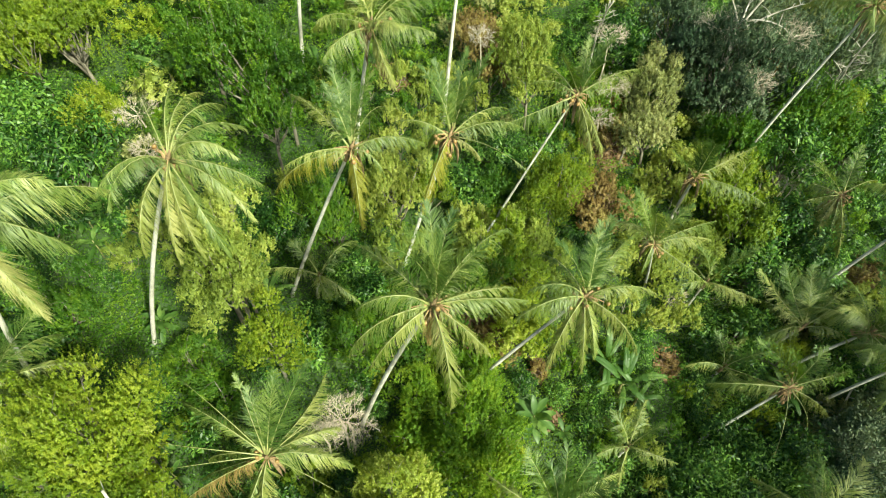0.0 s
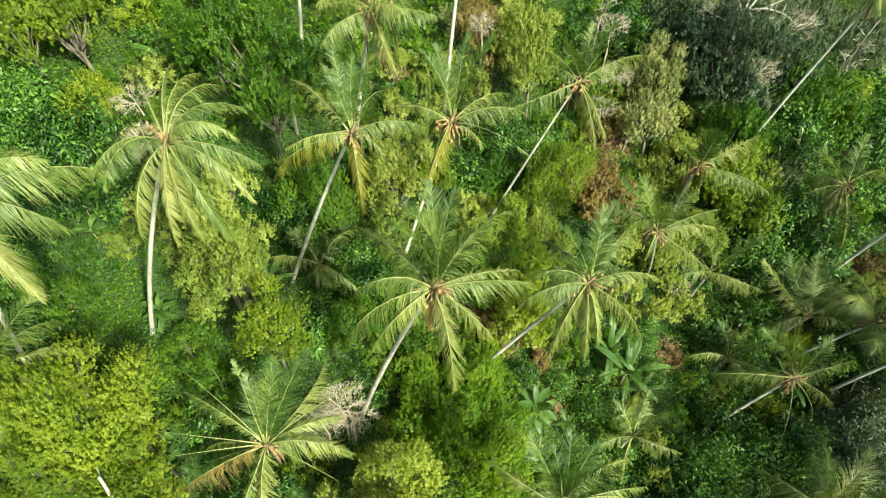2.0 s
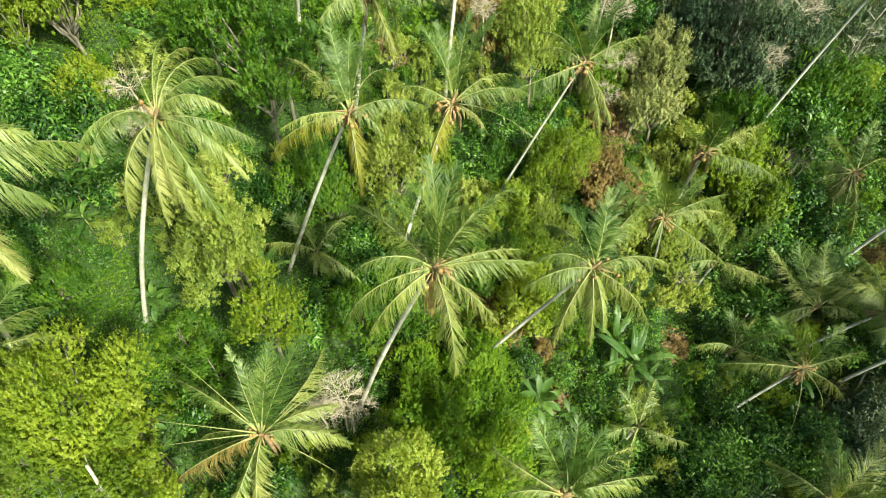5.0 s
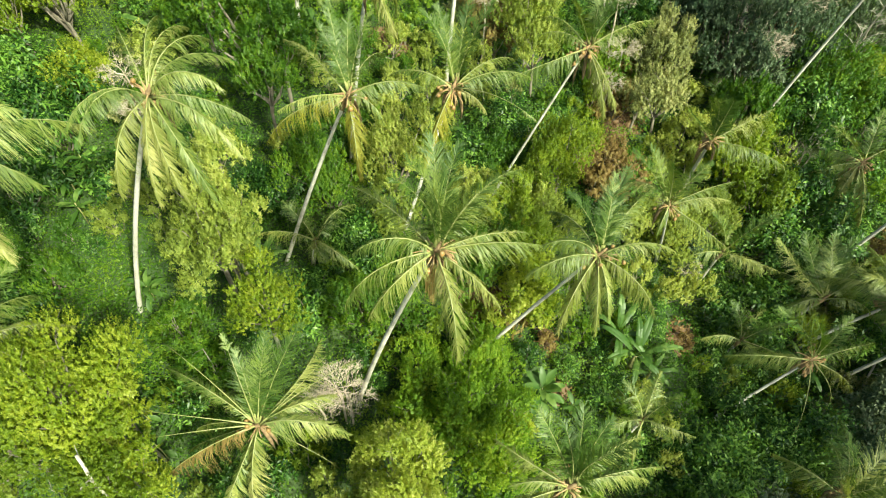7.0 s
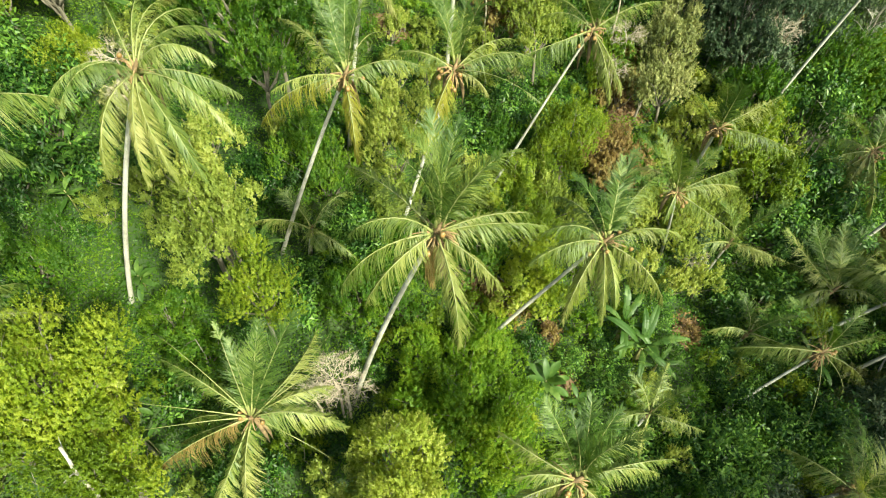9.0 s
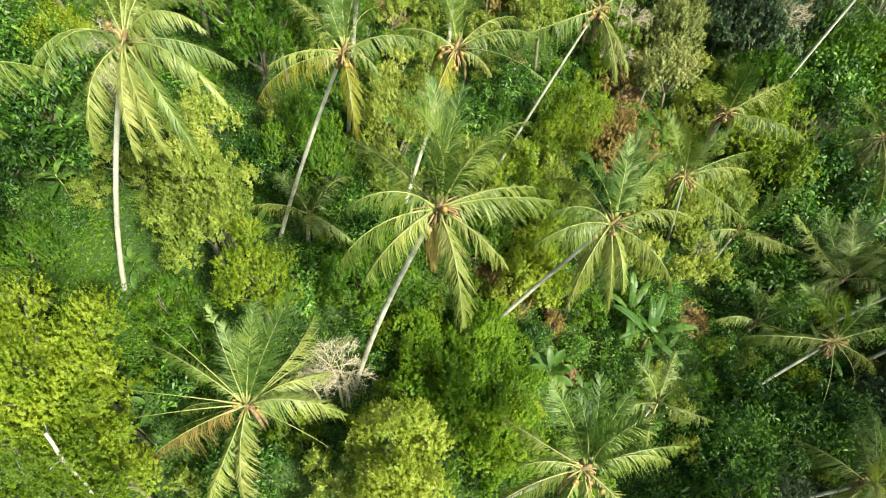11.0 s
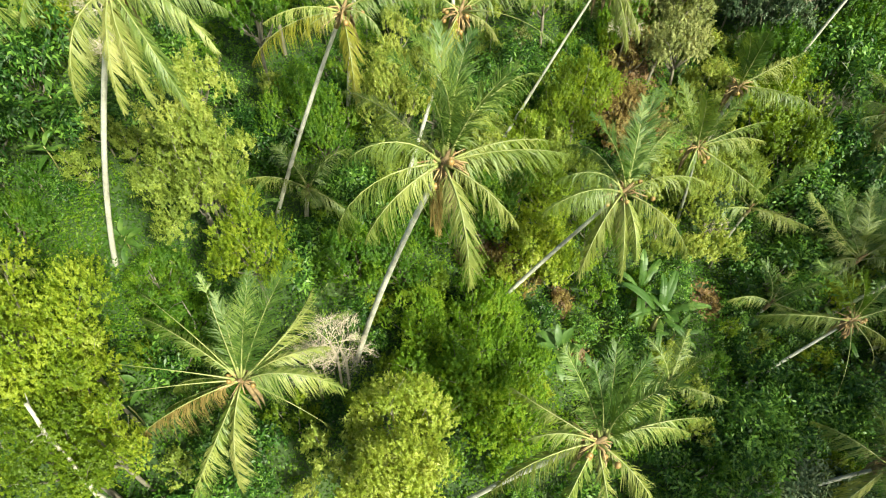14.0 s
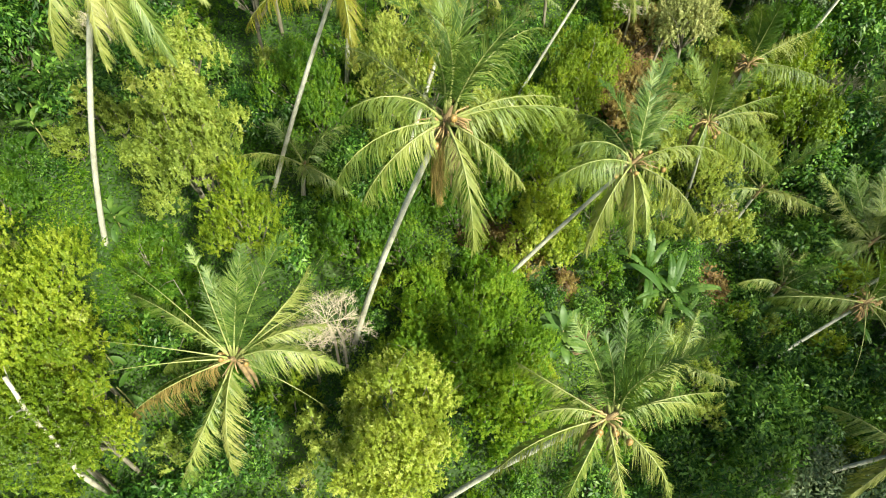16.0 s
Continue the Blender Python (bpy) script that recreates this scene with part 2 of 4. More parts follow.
# ---- broad-leaved trees ----
def crown_shape(seed, radius, tall, sprigs, fan, length, width, lobes):
    """A crown of leaf rosettes: uneven lobes round a flattened, lopsided ball, each set with sprigs that stand out and up and end in a fan of leaves."""
    rng = np.random.default_rng(seed)
    centres, sizes = [], []
    skew = rng.uniform(0, 6.28)
    for i in range(lobes):
        a = 2.4 * i + rng.uniform(-0.5, 0.5)
        up = 1 - 1.35 * (i + 0.5) / lobes
        wide = 1 + 0.22 * math.cos(a - skew) + 0.16 * math.cos(3 * a + skew)
        ring = math.sqrt(max(0.0, 1 - up * up)) * rng.uniform(0.45, 0.95) * wide
        centres.append((radius * ring * math.cos(a), radius * ring * math.sin(a), tall * up * rng.uniform(0.45, 0.95)))
        sizes.append(radius * rng.uniform(0.18, 0.42))
    centres, sizes = np.array(centres), np.array(sizes)
    lobe = rng.choice(lobes, sprigs, p=sizes ** 2 / np.sum(sizes ** 2))
    way = rng.normal(size=(sprigs, 3))
    way[:, 2] = np.where(rng.random(sprigs) < 0.9, np.abs(way[:, 2]), way[:, 2])
    way /= np.linalg.norm(way, axis=1, keepdims=True)
    far = rng.uniform(0.3, 1.2, (sprigs, 1)) ** 0.6
    root = centres[lobe] + way * far * sizes[lobe][:, None] * np.array([1, 1, 0.9])
    stand = way + np.array([0, 0, 0.75]) + 0.25 * rng.normal(size=(sprigs, 3))
    stand /= np.linalg.norm(stand, axis=1, keepdims=True)
    side = np.cross(stand, rng.normal(size=(sprigs, 3)))
    side /= np.linalg.norm(side, axis=1, keepdims=True)
    third = np.cross(stand, side)
    reach = rng.uniform(0.8, 3.2, sprigs) * length
    n = sprigs * fan
    pick = np.repeat(np.arange(sprigs), fan)
    turn = np.tile(np.arange(fan) * 2.4, sprigs) + rng.uniform(-0.5, 0.5, n)
    along = np.tile(np.linspace(0.0, 1.0, fan), sprigs) + rng.uniform(-0.1, 0.1, n)
    out = np.cos(turn)[:, None] * side[pick] + np.sin(turn)[:, None] * third[pick]
    aim = out + stand[pick] * (-0.25 + 0.95 * along)[:, None] + 0.4 * rng.normal(size=(n, 3)) - np.array([0, 0, 0.15])
    aim /= np.linalg.norm(aim, axis=1, keepdims=True)
    flat = stand[pick] - 0.15 * out + 0.2 * rng.normal(size=(n, 3))
    across = np.cross(flat, aim)
    across /= np.linalg.norm(across, axis=1, keepdims=True)
    size = rng.uniform(0.65, 1.25, (n, 1))
    l, w = length * size, 0.5 * width * size
    spot = root[pick] + stand[pick] * (along * reach[pick])[:, None] + aim * 0.15 * l
    if fan > 12:
        verts = np.stack([spot - across * w, spot + across * w, spot + aim * l - stand[pick] * 0.12 * l], 1)
    else:
        verts = np.stack([spot, spot + aim * 0.45 * l + across * w, spot + aim * l - np.array([0, 0, 0.2]) * l, spot + aim * 0.45 * l - across * w], 1)
    k = verts.shape[1]
    return verts.reshape(-1, 3), np.arange(n * k).reshape(n, k), centres


CROWNS = {}


def crown_mesh(size, n, habit="fine"):
    """One of a few crown meshes of a size class and leaf habit, made once."""
    key = (size, n, habit)
    if key not in CROWNS:
        radius, tall, lobes = {"far": (1.0, 0.85, 8), "small": (1.0, 0.85, 9), "middle": (1.7, 1.4, 22), "large": (2.6, 2.2, 40), "tall": (4.0, 3.6, 40)}[size]
        if habit == "fine":
            sprigs, fan, length = {"far": (64, 14, 0.175), "small": (190, 14, 0.10), "middle": (850, 15, 0.096), "large": (1900, 15, 0.098), "tall": (130, 16, 0.3)}[size]
            width = 0.64 * length
        elif habit == "dense":
            sprigs, fan, length = {"small": (270, 15, 0.084), "middle": (1900, 15, 0.064), "large": (4400, 15, 0.064)}[size]
            width = 0.66 * length
        else:
            sprigs, fan, length = {"small": (110, 9, 0.21), "middle": (400, 10, 0.25), "large": (820, 10, 0.27)}[size]
            width = 0.36 * length
        verts, faces, centres = crown_shape(100 + 10 * n + len(size), radius, tall, sprigs, fan, length, width, lobes)
        ob = mesh_object("crown", verts, faces, LEAF["green"])
        me = ob.data
        bpy.data.objects.remove(ob)
        rng = random.Random(n)
        limbs = [tube([(0, 0, -tall * 1.0 - (28.0 if size == "tall" else 2.5)), (0.1, 0.05, -tall * 0.9), (0, 0, -0.2 * tall)], (0.05 * radius + 0.03, 0.045 * radius + 0.02, 0.02), 7)]
        for c in centres[::2]:
            c = Vector(c)
            root = Vector((0, 0, -tall * rng.uniform(0.4, 0.9)))
            mid = root.lerp(c, 0.5) + Vector((rng.uniform(-0.1, 0.1), rng.uniform(-0.1, 0.1), -0.1))
            limbs.append(tube([root, mid, c], (0.035 * radius, 0.022 * radius, 0.010), 5))
            for _ in range(2):
                end = c * 1.0 + Vector((rng.uniform(-1, 1), rng.uniform(-1, 1), rng.uniform(0.1, 1))) * 0.38 * radius
                limbs.append(tube([c, c.lerp(end, 0.5) + Vector((0, 0, 0.06)), end], (0.012, 0.008, 0.003), 3, False))
        v, f = join(limbs)
        ob = mesh_object("trunk", v, f, BARK, smooth=True)
        CROWNS[key] = (me, ob.data, radius)
        bpy.data.objects.remove(ob)
    return CROWNS[key]


TREE_WORDS = {
    "bright": ("bushy tree with sunlit yellow-green leaves on the slope", "tree"),
    "lime": ("round bushy tree with bright yellow leaves in full sun", "tree"),
    "olive": ("open olive-green tree with pale twigs among the palms", "tree"),
    "vivid": ("dense leafy bush with vivid grass-green leaves on the slope", "bush"),
    "green": ("dense mid-green bushy tree beside coconut palms", "tree"),
    "dark": ("dark green shrubby tree in the damp hollow", "tree"),
    "sage": ("broad dusty grey-green tree with pale branches in the wood", "tree"),
    "rust": ("half-dry shrub with yellow-brown leaves over bare soil", "shrub"),
    "grey": ("pale grey-green feathery tree among darker trees", "tree"),
}
BROAD_LEAVED = ("dark", "sage")
tree_count = 0


def tree(kind, x, y, z, r, joined=None):
    """A tree or shrub whose crown has its middle at x, y, z; or, into the list joined, its leaves alone."""
    global tree_count
    tree_count += 1
    rng = random.Random(tree_count * 7)
    size = ("small" if joined is None else "far") if r < 1.3 else "middle" if r < 2.1 else "large" if r < 3.3 else "tall"
    me, limbs, radius = crown_mesh(size, tree_count % 4, "fine" if size in ("far", "tall") else "broad" if kind in BROAD_LEAVED and not (kind == "sage" and y > 28) else "dense" if y < 24 and (joined is None and r > 0.9) else "fine")
    k = r / radius
    if joined is not None:
        co = np.empty(len(me.vertices) * 3, dtype=np.float32)
        me.vertices.foreach_get("co", co)
        a = rng.uniform(0, 6.28)
        turn = np.array([[math.cos(a), -math.sin(a), 0], [math.sin(a), math.cos(a), 0], [0, 0, 1]])
        joined.append((co.reshape(-1, 3) @ turn.T * k + np.array([x, y, z]), kind))
        return None
    base = new("tree" if size != "small" else "shrub")
    base.location = (x, y, slope(x, y) - 0.1)
    words, category = TREE_WORDS[kind]
    # tall crowns stand out of view, added only to block sun
    if size == "tall":
        words = "unseen tall tree added to shade the hollow"
    tagged(base, words if size != "small" else words.replace("tree with", "shrub with").replace("shrubby tree", "shrub").replace("bushy tree", "bushy shrub").replace("open olive-green tree", "open olive-green shrub").replace("feathery tree", "feathery shrub"), category if size != "small" else "shrub", "shrubs of the thicket" if size == "small" else "trees between the palms")
    # the crown keeps its top and reaches down towards the ground
    room = z + 0.8 * r - base.location.z
    high = max(0.9, min(1.6, room / (1.75 * 0.83 * r))) if room < 7 * r else 1.0
    m = Matrix.LocRotScale((0, 0, room - 0.8 * r * high), Euler((rng.uniform(-0.12, 0.12), rng.uniform(-0.12, 0.12), rng.uniform(0, 6.28))), (k, k, k * high))
    crown = part_of("crown", me, base, "", m)
    crown.material_slots[0].link = "OBJECT"
    crown.material_slots[0].material = LEAF[kind]
    part_of("trunk", limbs, base, "slender grey-brown trunk with limbs", m)
    return base


ROWS_BRIGHT = [
    (-12.6, 8.5, 11.6, 2.31), (-14, 7.2, 10.6, 1.54), (-11.5, 7.7, 9.7, 1.41), (-15.4, 9.6, 10.8, 1.22), (6, 23.7, 8.1, 1.68),
    (5.3, 22.8, 7.6, 1.44), (3.9, 17.1, 4.9, 1.72), (4.8, 16.2, 4.2, 1.29), (16.6, 25.5, 5.6, 2.03), (18, 24, 4.3, 1.65),
    (-11.2, 6, 9.3, 1.63), (-12.1, 9.5, 9.2, 1.01), (-11.2, 8.3, 8.0, 1.2), (-11.0, 6.9, 7.2, 1.3), (-20.3, 30, 13.7, 2.37), (-18, 26.1, 10.9, 1.47), (-22, 28.5, 13.6, 1.73),
    (25.1, 31.5, 6.5, 1.6), (22.3, 20, -0.4, 1.19), 
    (-7.2, 13.4, 9.2, 1.51),
]
ROWS_BRIGHT += [
    (2.9, 20.2, 8.2, 1.28), (2.1, 19.5, 7.5, 1.24), (4.3, 19.7, 5.7, 1.42), (-0.7, 23.3, 7.8, 1.2), 
    (16.9, 8.8, -1.1, 1.22), (14.9, 9.6, -0.8, 0.94), (19.5, 17.5, -0, 0.91),
    (17.7, 14.1, -0.8, 0.81), (13.2, 14.9, 1, 0.48),
]
ROWS_OLIVE = [
    (-9.8, 16.3, 10.3, 2), (-9.2, 16.5, 9.2, 1.01), (-2.7, 22.4, 8.9, 1.78), (-2.4, 20, 7.6, 1.28), (-3.6, 6.9, 6.1, 1.23),
    (4.9, 33, 10.3, 1.85), (5.1, 31.3, 9.2, 1.51), (12.4, 21.2, 4.2, 1.73), (14.0, 27.8, 4.6, 1.6), (14.7, 22.5, 4, 1.45), (4.7, 21.1, 5.8, 1.51),
    (-9.3, 15.8, 10.1, 0.99), (2, 19.5, 7.1, 1.43), (1.2, 21.4, 7.3, 1.24), (4.1, 21.9, 6.6, 1.28), (-10.1, 17.8, 11.7, 1.27),
    (-9.1, 17, 10.4, 1.15), (-9.6, 19.3, 11.9, 1.06), (14.7, 14.7, 0.1, 0.54), (14.5, 9.7, -0.2, 0.59), (16.5, 8.9, -0.8, 0.59),
    (19.5, 11.1, -1.2, 0.63),
]
ROWS_GREEN = [
    (-10.3, 28.4, 13, 2.63), (-8.2, 27.3, 12.4, 1.74), (-12.4, 29.5, 13.7, 2.05), (-8.8, 25.4, 11.1, 1.44), (-6.5, 22.3, 8.5, 1.59),
    (-5.6, 21.2, 7.6, 1.3), (-17.1, 15.3, 8.7, 1.5),
    (-3.9, 15.6, 5.7, 1.77), (-2.3, 15.5, 5.4, 1.51), (23, 31.2, 6.7, 2.46), (25, 30.2, 5.7, 1.77), (17.7, 29.1, 6.2, 2.06),
    (9.6, 31.2, 7.1, 1.57), (3, 24.4, 6.3, 1.59), (-11.5, 13.8, 6.3, 1.43), (-10.1, 12.4, 5.7, 1.28), (11.7, 12.7, 1.6, 0.6),
    (16.3, 12.7, -0.7, 0.64), (17, 11, -1, 0.67),
]
ROWS_GREEN += [
    (10.3, 8.1, 1.9, 0.54), (12.6, 7.7, 0.7, 0.64), (14.8, 12.8, -0.6, 0.53),
]
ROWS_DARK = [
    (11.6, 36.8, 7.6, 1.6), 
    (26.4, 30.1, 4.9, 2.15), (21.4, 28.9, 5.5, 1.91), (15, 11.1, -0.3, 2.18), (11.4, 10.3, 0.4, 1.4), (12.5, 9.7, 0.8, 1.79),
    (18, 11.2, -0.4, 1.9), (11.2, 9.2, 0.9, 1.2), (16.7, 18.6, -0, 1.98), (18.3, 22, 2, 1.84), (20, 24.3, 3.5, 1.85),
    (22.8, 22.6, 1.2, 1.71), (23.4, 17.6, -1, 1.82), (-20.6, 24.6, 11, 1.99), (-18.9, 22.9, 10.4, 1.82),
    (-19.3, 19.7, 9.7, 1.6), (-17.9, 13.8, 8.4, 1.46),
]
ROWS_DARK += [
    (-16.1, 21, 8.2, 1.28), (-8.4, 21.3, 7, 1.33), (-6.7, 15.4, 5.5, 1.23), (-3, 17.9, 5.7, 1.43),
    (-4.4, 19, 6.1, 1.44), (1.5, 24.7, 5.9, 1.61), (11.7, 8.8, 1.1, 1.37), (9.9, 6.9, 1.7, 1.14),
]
ROWS_GREY = [
    (12.3, 31, 8.1, 1.77), (12.3, 29.1, 7.2, 1.51), (11.4, 29, 6.8, 1.18), (13, 32.6, 8.6, 1.31), (24.5, 39.4, 8.3, 2.31),
]
ROWS_RUST = [
    (8.7, 25.1, 5.3, 1.71), (8.1, 23.8, 4.8, 1.17), (10.2, 29.7, 5.9, 1.26), (9.1, 23.7, 4.2, 0.98), (12.6, 16.4, 0.6, 0.56),
    (4.8, 15, 3, 0.53), (2, 16.6, 3.8, 0.79), (3.4, 15.9, 3.7, 0.73), (2, 35.3, 9.6, 1.49), (3, 32.7, 8.1, 1.19),
    (20.6, 34.1, 7.3, 1.09), (10.3, 31.8, 6.6, 1.21), (26, 22.9, 0.2, 1.19), (2.3, 9, 2.8, 0.42),
]
ROWS_LIME = [
    (-1.8, 7.6, 7.5, 1.84), (-1.8, 5.8, 8.2, 1.43), (-2.8, 5.9, 6.8, 1.16), (-1, 7.2, 6.3, 0.97), (3.3, 16, 4.9, 1.06),
    (-11.9, 7.9, 9.3, 0.79), (-13.5, 9.3, 11.4, 1.19), (-12.8, 7.9, 9, 1.1), (-11.6, 9, 9.5, 0.94), (-1.4, 5.6, 7.9, 1.23),
]
ROWS_SAGE = [
    (15.4, 34.1, 8.7, 1.94), (18.1, 31.6, 7.2, 1.93), (15.8, 38.7, 8.7, 2.27), (28.3, 36.7, 7, 2.28),
    (17.8, 34.1, 8.8, 2.82), (21.1, 33.9, 7.7, 2.34), (23.9, 37.2, 7.9, 2.45), (20.1, 37.3, 9.1, 2.21), (22.3, 12.5, -0.9, 2.12),
    (20.4, 10.8, -1, 1.76), (24.4, 14.7, -0.8, 1.57), (12.9, 20.4, 3.2, 0.95), (14.3, 8.3, -0.6, 1.43), (16.3, 7.6, -1.4, 1.4),
    (16.7, 12, -1.3, 1.06), (12.3, 8.1, 0.2, 0.84), (12.1, 10.2, 1.2, 0.62), (19.1, 13, -1, 0.65),
]

ROWS_VIVID = [
    (0.4, 11, 5.1, 2.01), (-1.2, 12.9, 5.2, 1.31), (2, 13.2, 4.5, 1.47), (1.5, 9.5, 4.3, 1.75), (0.9, 12.7, 5, 1.57), (-0.6, 10.2, 4.5, 1.51),
    (2.7, 9, 3.7, 1.38), (2.4, 11.2, 4.2, 1.4), (1.2, 14.4, 4.6, 1.2),
]

# bushes at the feet of the palms further up the slope
ROWS_GREEN += [(1.4, 18.0, 6.4, 1.7), (0.2, 17.6, 5.6, 1.5), (2.4, 19.0, 7.0, 1.3), (-2.3, 17.6, 6.2, 1.4)]

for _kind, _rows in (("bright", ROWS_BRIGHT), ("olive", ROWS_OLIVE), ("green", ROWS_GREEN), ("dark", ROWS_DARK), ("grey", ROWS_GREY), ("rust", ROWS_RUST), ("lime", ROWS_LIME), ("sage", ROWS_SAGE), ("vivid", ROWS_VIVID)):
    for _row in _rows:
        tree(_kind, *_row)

# what grows where between them, in cells of 3 m: B sunny, O olive, G green, D dark, Y grey-green, g herbs alone, s bare soil
GROWTH = """
BBGGGGGGGGYOODDDDDDYYDDDD
BBGGGGGGGGYOODDDDDDYDDDDD
BBBGGGGGGGYOODDDDDYYDDDDD
BBBGGGGGGGYOODDDDDYYDDDDD
BBBGGGGGGGYOODDDDDYDDDDDD
BBBGGGGGGGYODDDDDDGDDDDDD
BBBBGGGGGGYOGGYYDGGDDDDDD
BBBBGGGGGOOYGYYOOGGDDDDDD
BGGDYDGGGOgDBYYOODDDDDDDD
GGDDYDGGGODDsDOOODDDDDDDD
DDDDDDDgGODOOOODDDDDDDDDD
DDDDDOOgGGBOBODDDBDYYYYYY
DDDDGgGGDOBBsDDDDYYYYYYYY
DGGGggDgDBBBDDDDDYYYYYYYY
BBBBBBDDBBBGDDDDDYYDDDDDD
BBBBBBDDOGGDDDDDDDDDDDDDD
BBBBBBDDOGGDDDDDDDDDDDDDD
BBBBBBDDOGGDDDDDDDDDDDDDD
""".split()


def growth(x, y):
    i, k = int((x + 30) // 3), int((y - 0) // 3)
    k = len(GROWTH) - 1 - k
    return GROWTH[max(0, min(k, len(GROWTH) - 1))][max(0, min(i, len(GROWTH[0]) - 1))]


_rng = random.Random(11)
_placed = [(x, y, 0.55 * r) for rows in (ROWS_BRIGHT, ROWS_OLIVE, ROWS_GREEN, ROWS_DARK, ROWS_GREY, ROWS_RUST, ROWS_LIME, ROWS_SAGE, ROWS_VIVID) for x, y, z, r in rows]
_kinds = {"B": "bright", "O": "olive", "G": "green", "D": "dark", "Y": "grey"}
_shrubs = []
LEAFY = [(4.35, 12.3, 1.9, 1.15, 20), (-13.3, 15.7, 1.2, 0.95, 12), (-17.0, 19.2, 1.5, 1.05, 8), (-17.7, 20.5, 1.9, 1.1, 9), (-17.4, 21.7, 1.6, 1.05, 8), (-11.5, 9.0, 1.6, 0.8, 5), (-12.5, 10.4, 1.2, 0.8, 6), (5.9, 12.0, 1.0, 0.7, 8)]
_placed += [(x, y, 0.75) for x, y, *_ in LEAFY]
CLEARINGS = [(-16.1, 15.9, 1.5), (-8.6, 21.2, 1.3), (-11.5, 13.2, 1.4)]
_placed += CLEARINGS + [(11.6, 13.5, 1.4)]
# kept free of shrubs: the feet of the palms whose bare trunks show
_placed += [(-14.3, 14.5, 1.0), (-7.4, 17.4, 0.9), (-4.4, 11.2, 1.2), (1.6, 13.2, 1.0), (13.8, 12.0, 1.5), (12.3, 12.2, 1.3), (15.2, 12.6, 1.2), (14.6, 11.0, 0.8)]
for _i in range(4800):
    _x, _y = _rng.uniform(-34, 44), _rng.uniform(2, 48)
    _letter = growth(_x + _rng.uniform(-1, 1), _y + _rng.uniform(-1, 1))
    _r = _rng.uniform(0.55, 1.2)
    if not -18 - 0.33 * _y < _x < 23 + 0.42 * _y or bare(_x, _y) or any((_x - a) ** 2 + (_y - b) ** 2 < (c + 0.62 * _r) ** 2 for a, b, c in _placed):
        continue
    if _letter == "s" or (_letter == "g" and _rng.random() < 0.8):
        continue
    _placed.append((_x, _y, 0.62 * _r))
    _kind = _kinds.get(_letter, "green")
    if _rng.random() < 0.22:
        _kind = _rng.choice(("green", "dark", "olive"))
    _high = {"bright": 1.5, "olive": 1.7, "green": 1.1, "dark": 0.8, "grey": 1.1}[_kind] * _rng.uniform(0.4, 1.2)
    _shrubs.append((_kind, _x, _y, slope(_x, _y) + _high * (1.0 if _letter != "g" else 0.4), _r))
_shrubs.sort(key=lambda q: (q[1] - 1) ** 2 + (q[2] - 13) ** 2)
_joined = []
for _i, _row in enumerate(_shrubs):
    tree(*_row, joined=None if _i < 270 else _joined)


def build_thicket(joined):
    """The shrubs further off, as one thicket."""
    kinds = list(LEAF)
    verts = np.concatenate([v for v, _ in joined])
    ob = mesh_object("thicket", verts, np.arange(len(verts)).reshape(-1, 3), LEAF[kinds[0]])
    for k in kinds[1:]:
        ob.data.materials.append(LEAF[k])
    ob.data.polygons.foreach_set("material_index", np.concatenate([np.full(len(v) // 3, kinds.index(k), dtype=np.int32) for v, k in joined]))
    tagged(ob, "dense mixed green thicket of shrubs covering the slope", "thicket", kind="stuff")


build_thicket(_joined)


# ---- undergrowth ----
def build_undergrowth():
    rng = np.random.default_rng(21)
    n = 540000
    x, y = rng.uniform(-35, 44, n), rng.uniform(0, 49, n)
    keep = (x > -19 - 0.33 * y) & (x < 24 + 0.42 * y)
    for a, b, r in SOIL:
        keep &= ((x - a) ** 2 + (y - b) ** 2 > (0.85 * r) ** 2) | (rng.random(n) < 0.12)
    x, y = x[keep], y[keep]
    n = len(x)
    z = slope(x, y)
    lump = 0.35 * (np.sin(x * 1.9 + 1.3 * np.sin(y * 1.1)) * np.sin(y * 2.3 + 0.7 * np.sin(x * 1.7)) + 1)
    h = lump * rng.uniform(0.2, 1.0, n) + rng.uniform(0.0, 0.25, n)
    spot = np.stack([x, y, z + h], 1)
    # a close carpet in the clearings
    for a, b, r in CLEARINGS:
        m = int(1300 * r * r)
        ang, far = rng.uniform(0, 6.28, m), 1.6 * r * np.sqrt(rng.random(m))
        x, y = a + far * np.cos(ang), b + far * np.sin(ang)
        spot = np.concatenate([spot, np.stack([x, y, slope(x, y) + rng.uniform(0.02, 0.2, m) + 0.28 * (1 + np.sin(2.7 * x + np.sin(1.9 * y)) * np.sin(3.1 * y + 1.0)) * rng.random(m)], 1)])
    n = len(spot)
    normals = np.array([0, 0, 1.0]) + 0.6 * rng.normal(size=(n, 3))
    verts, faces = leaf_blades(rng, spot, normals, 0.125, 0.075)
    ob = mesh_object("undergrowth", verts, faces, HERB)
    tagged(ob, "low green creepers and herbs covering the hillside", "undergrowth", kind="stuff")


build_undergrowth()


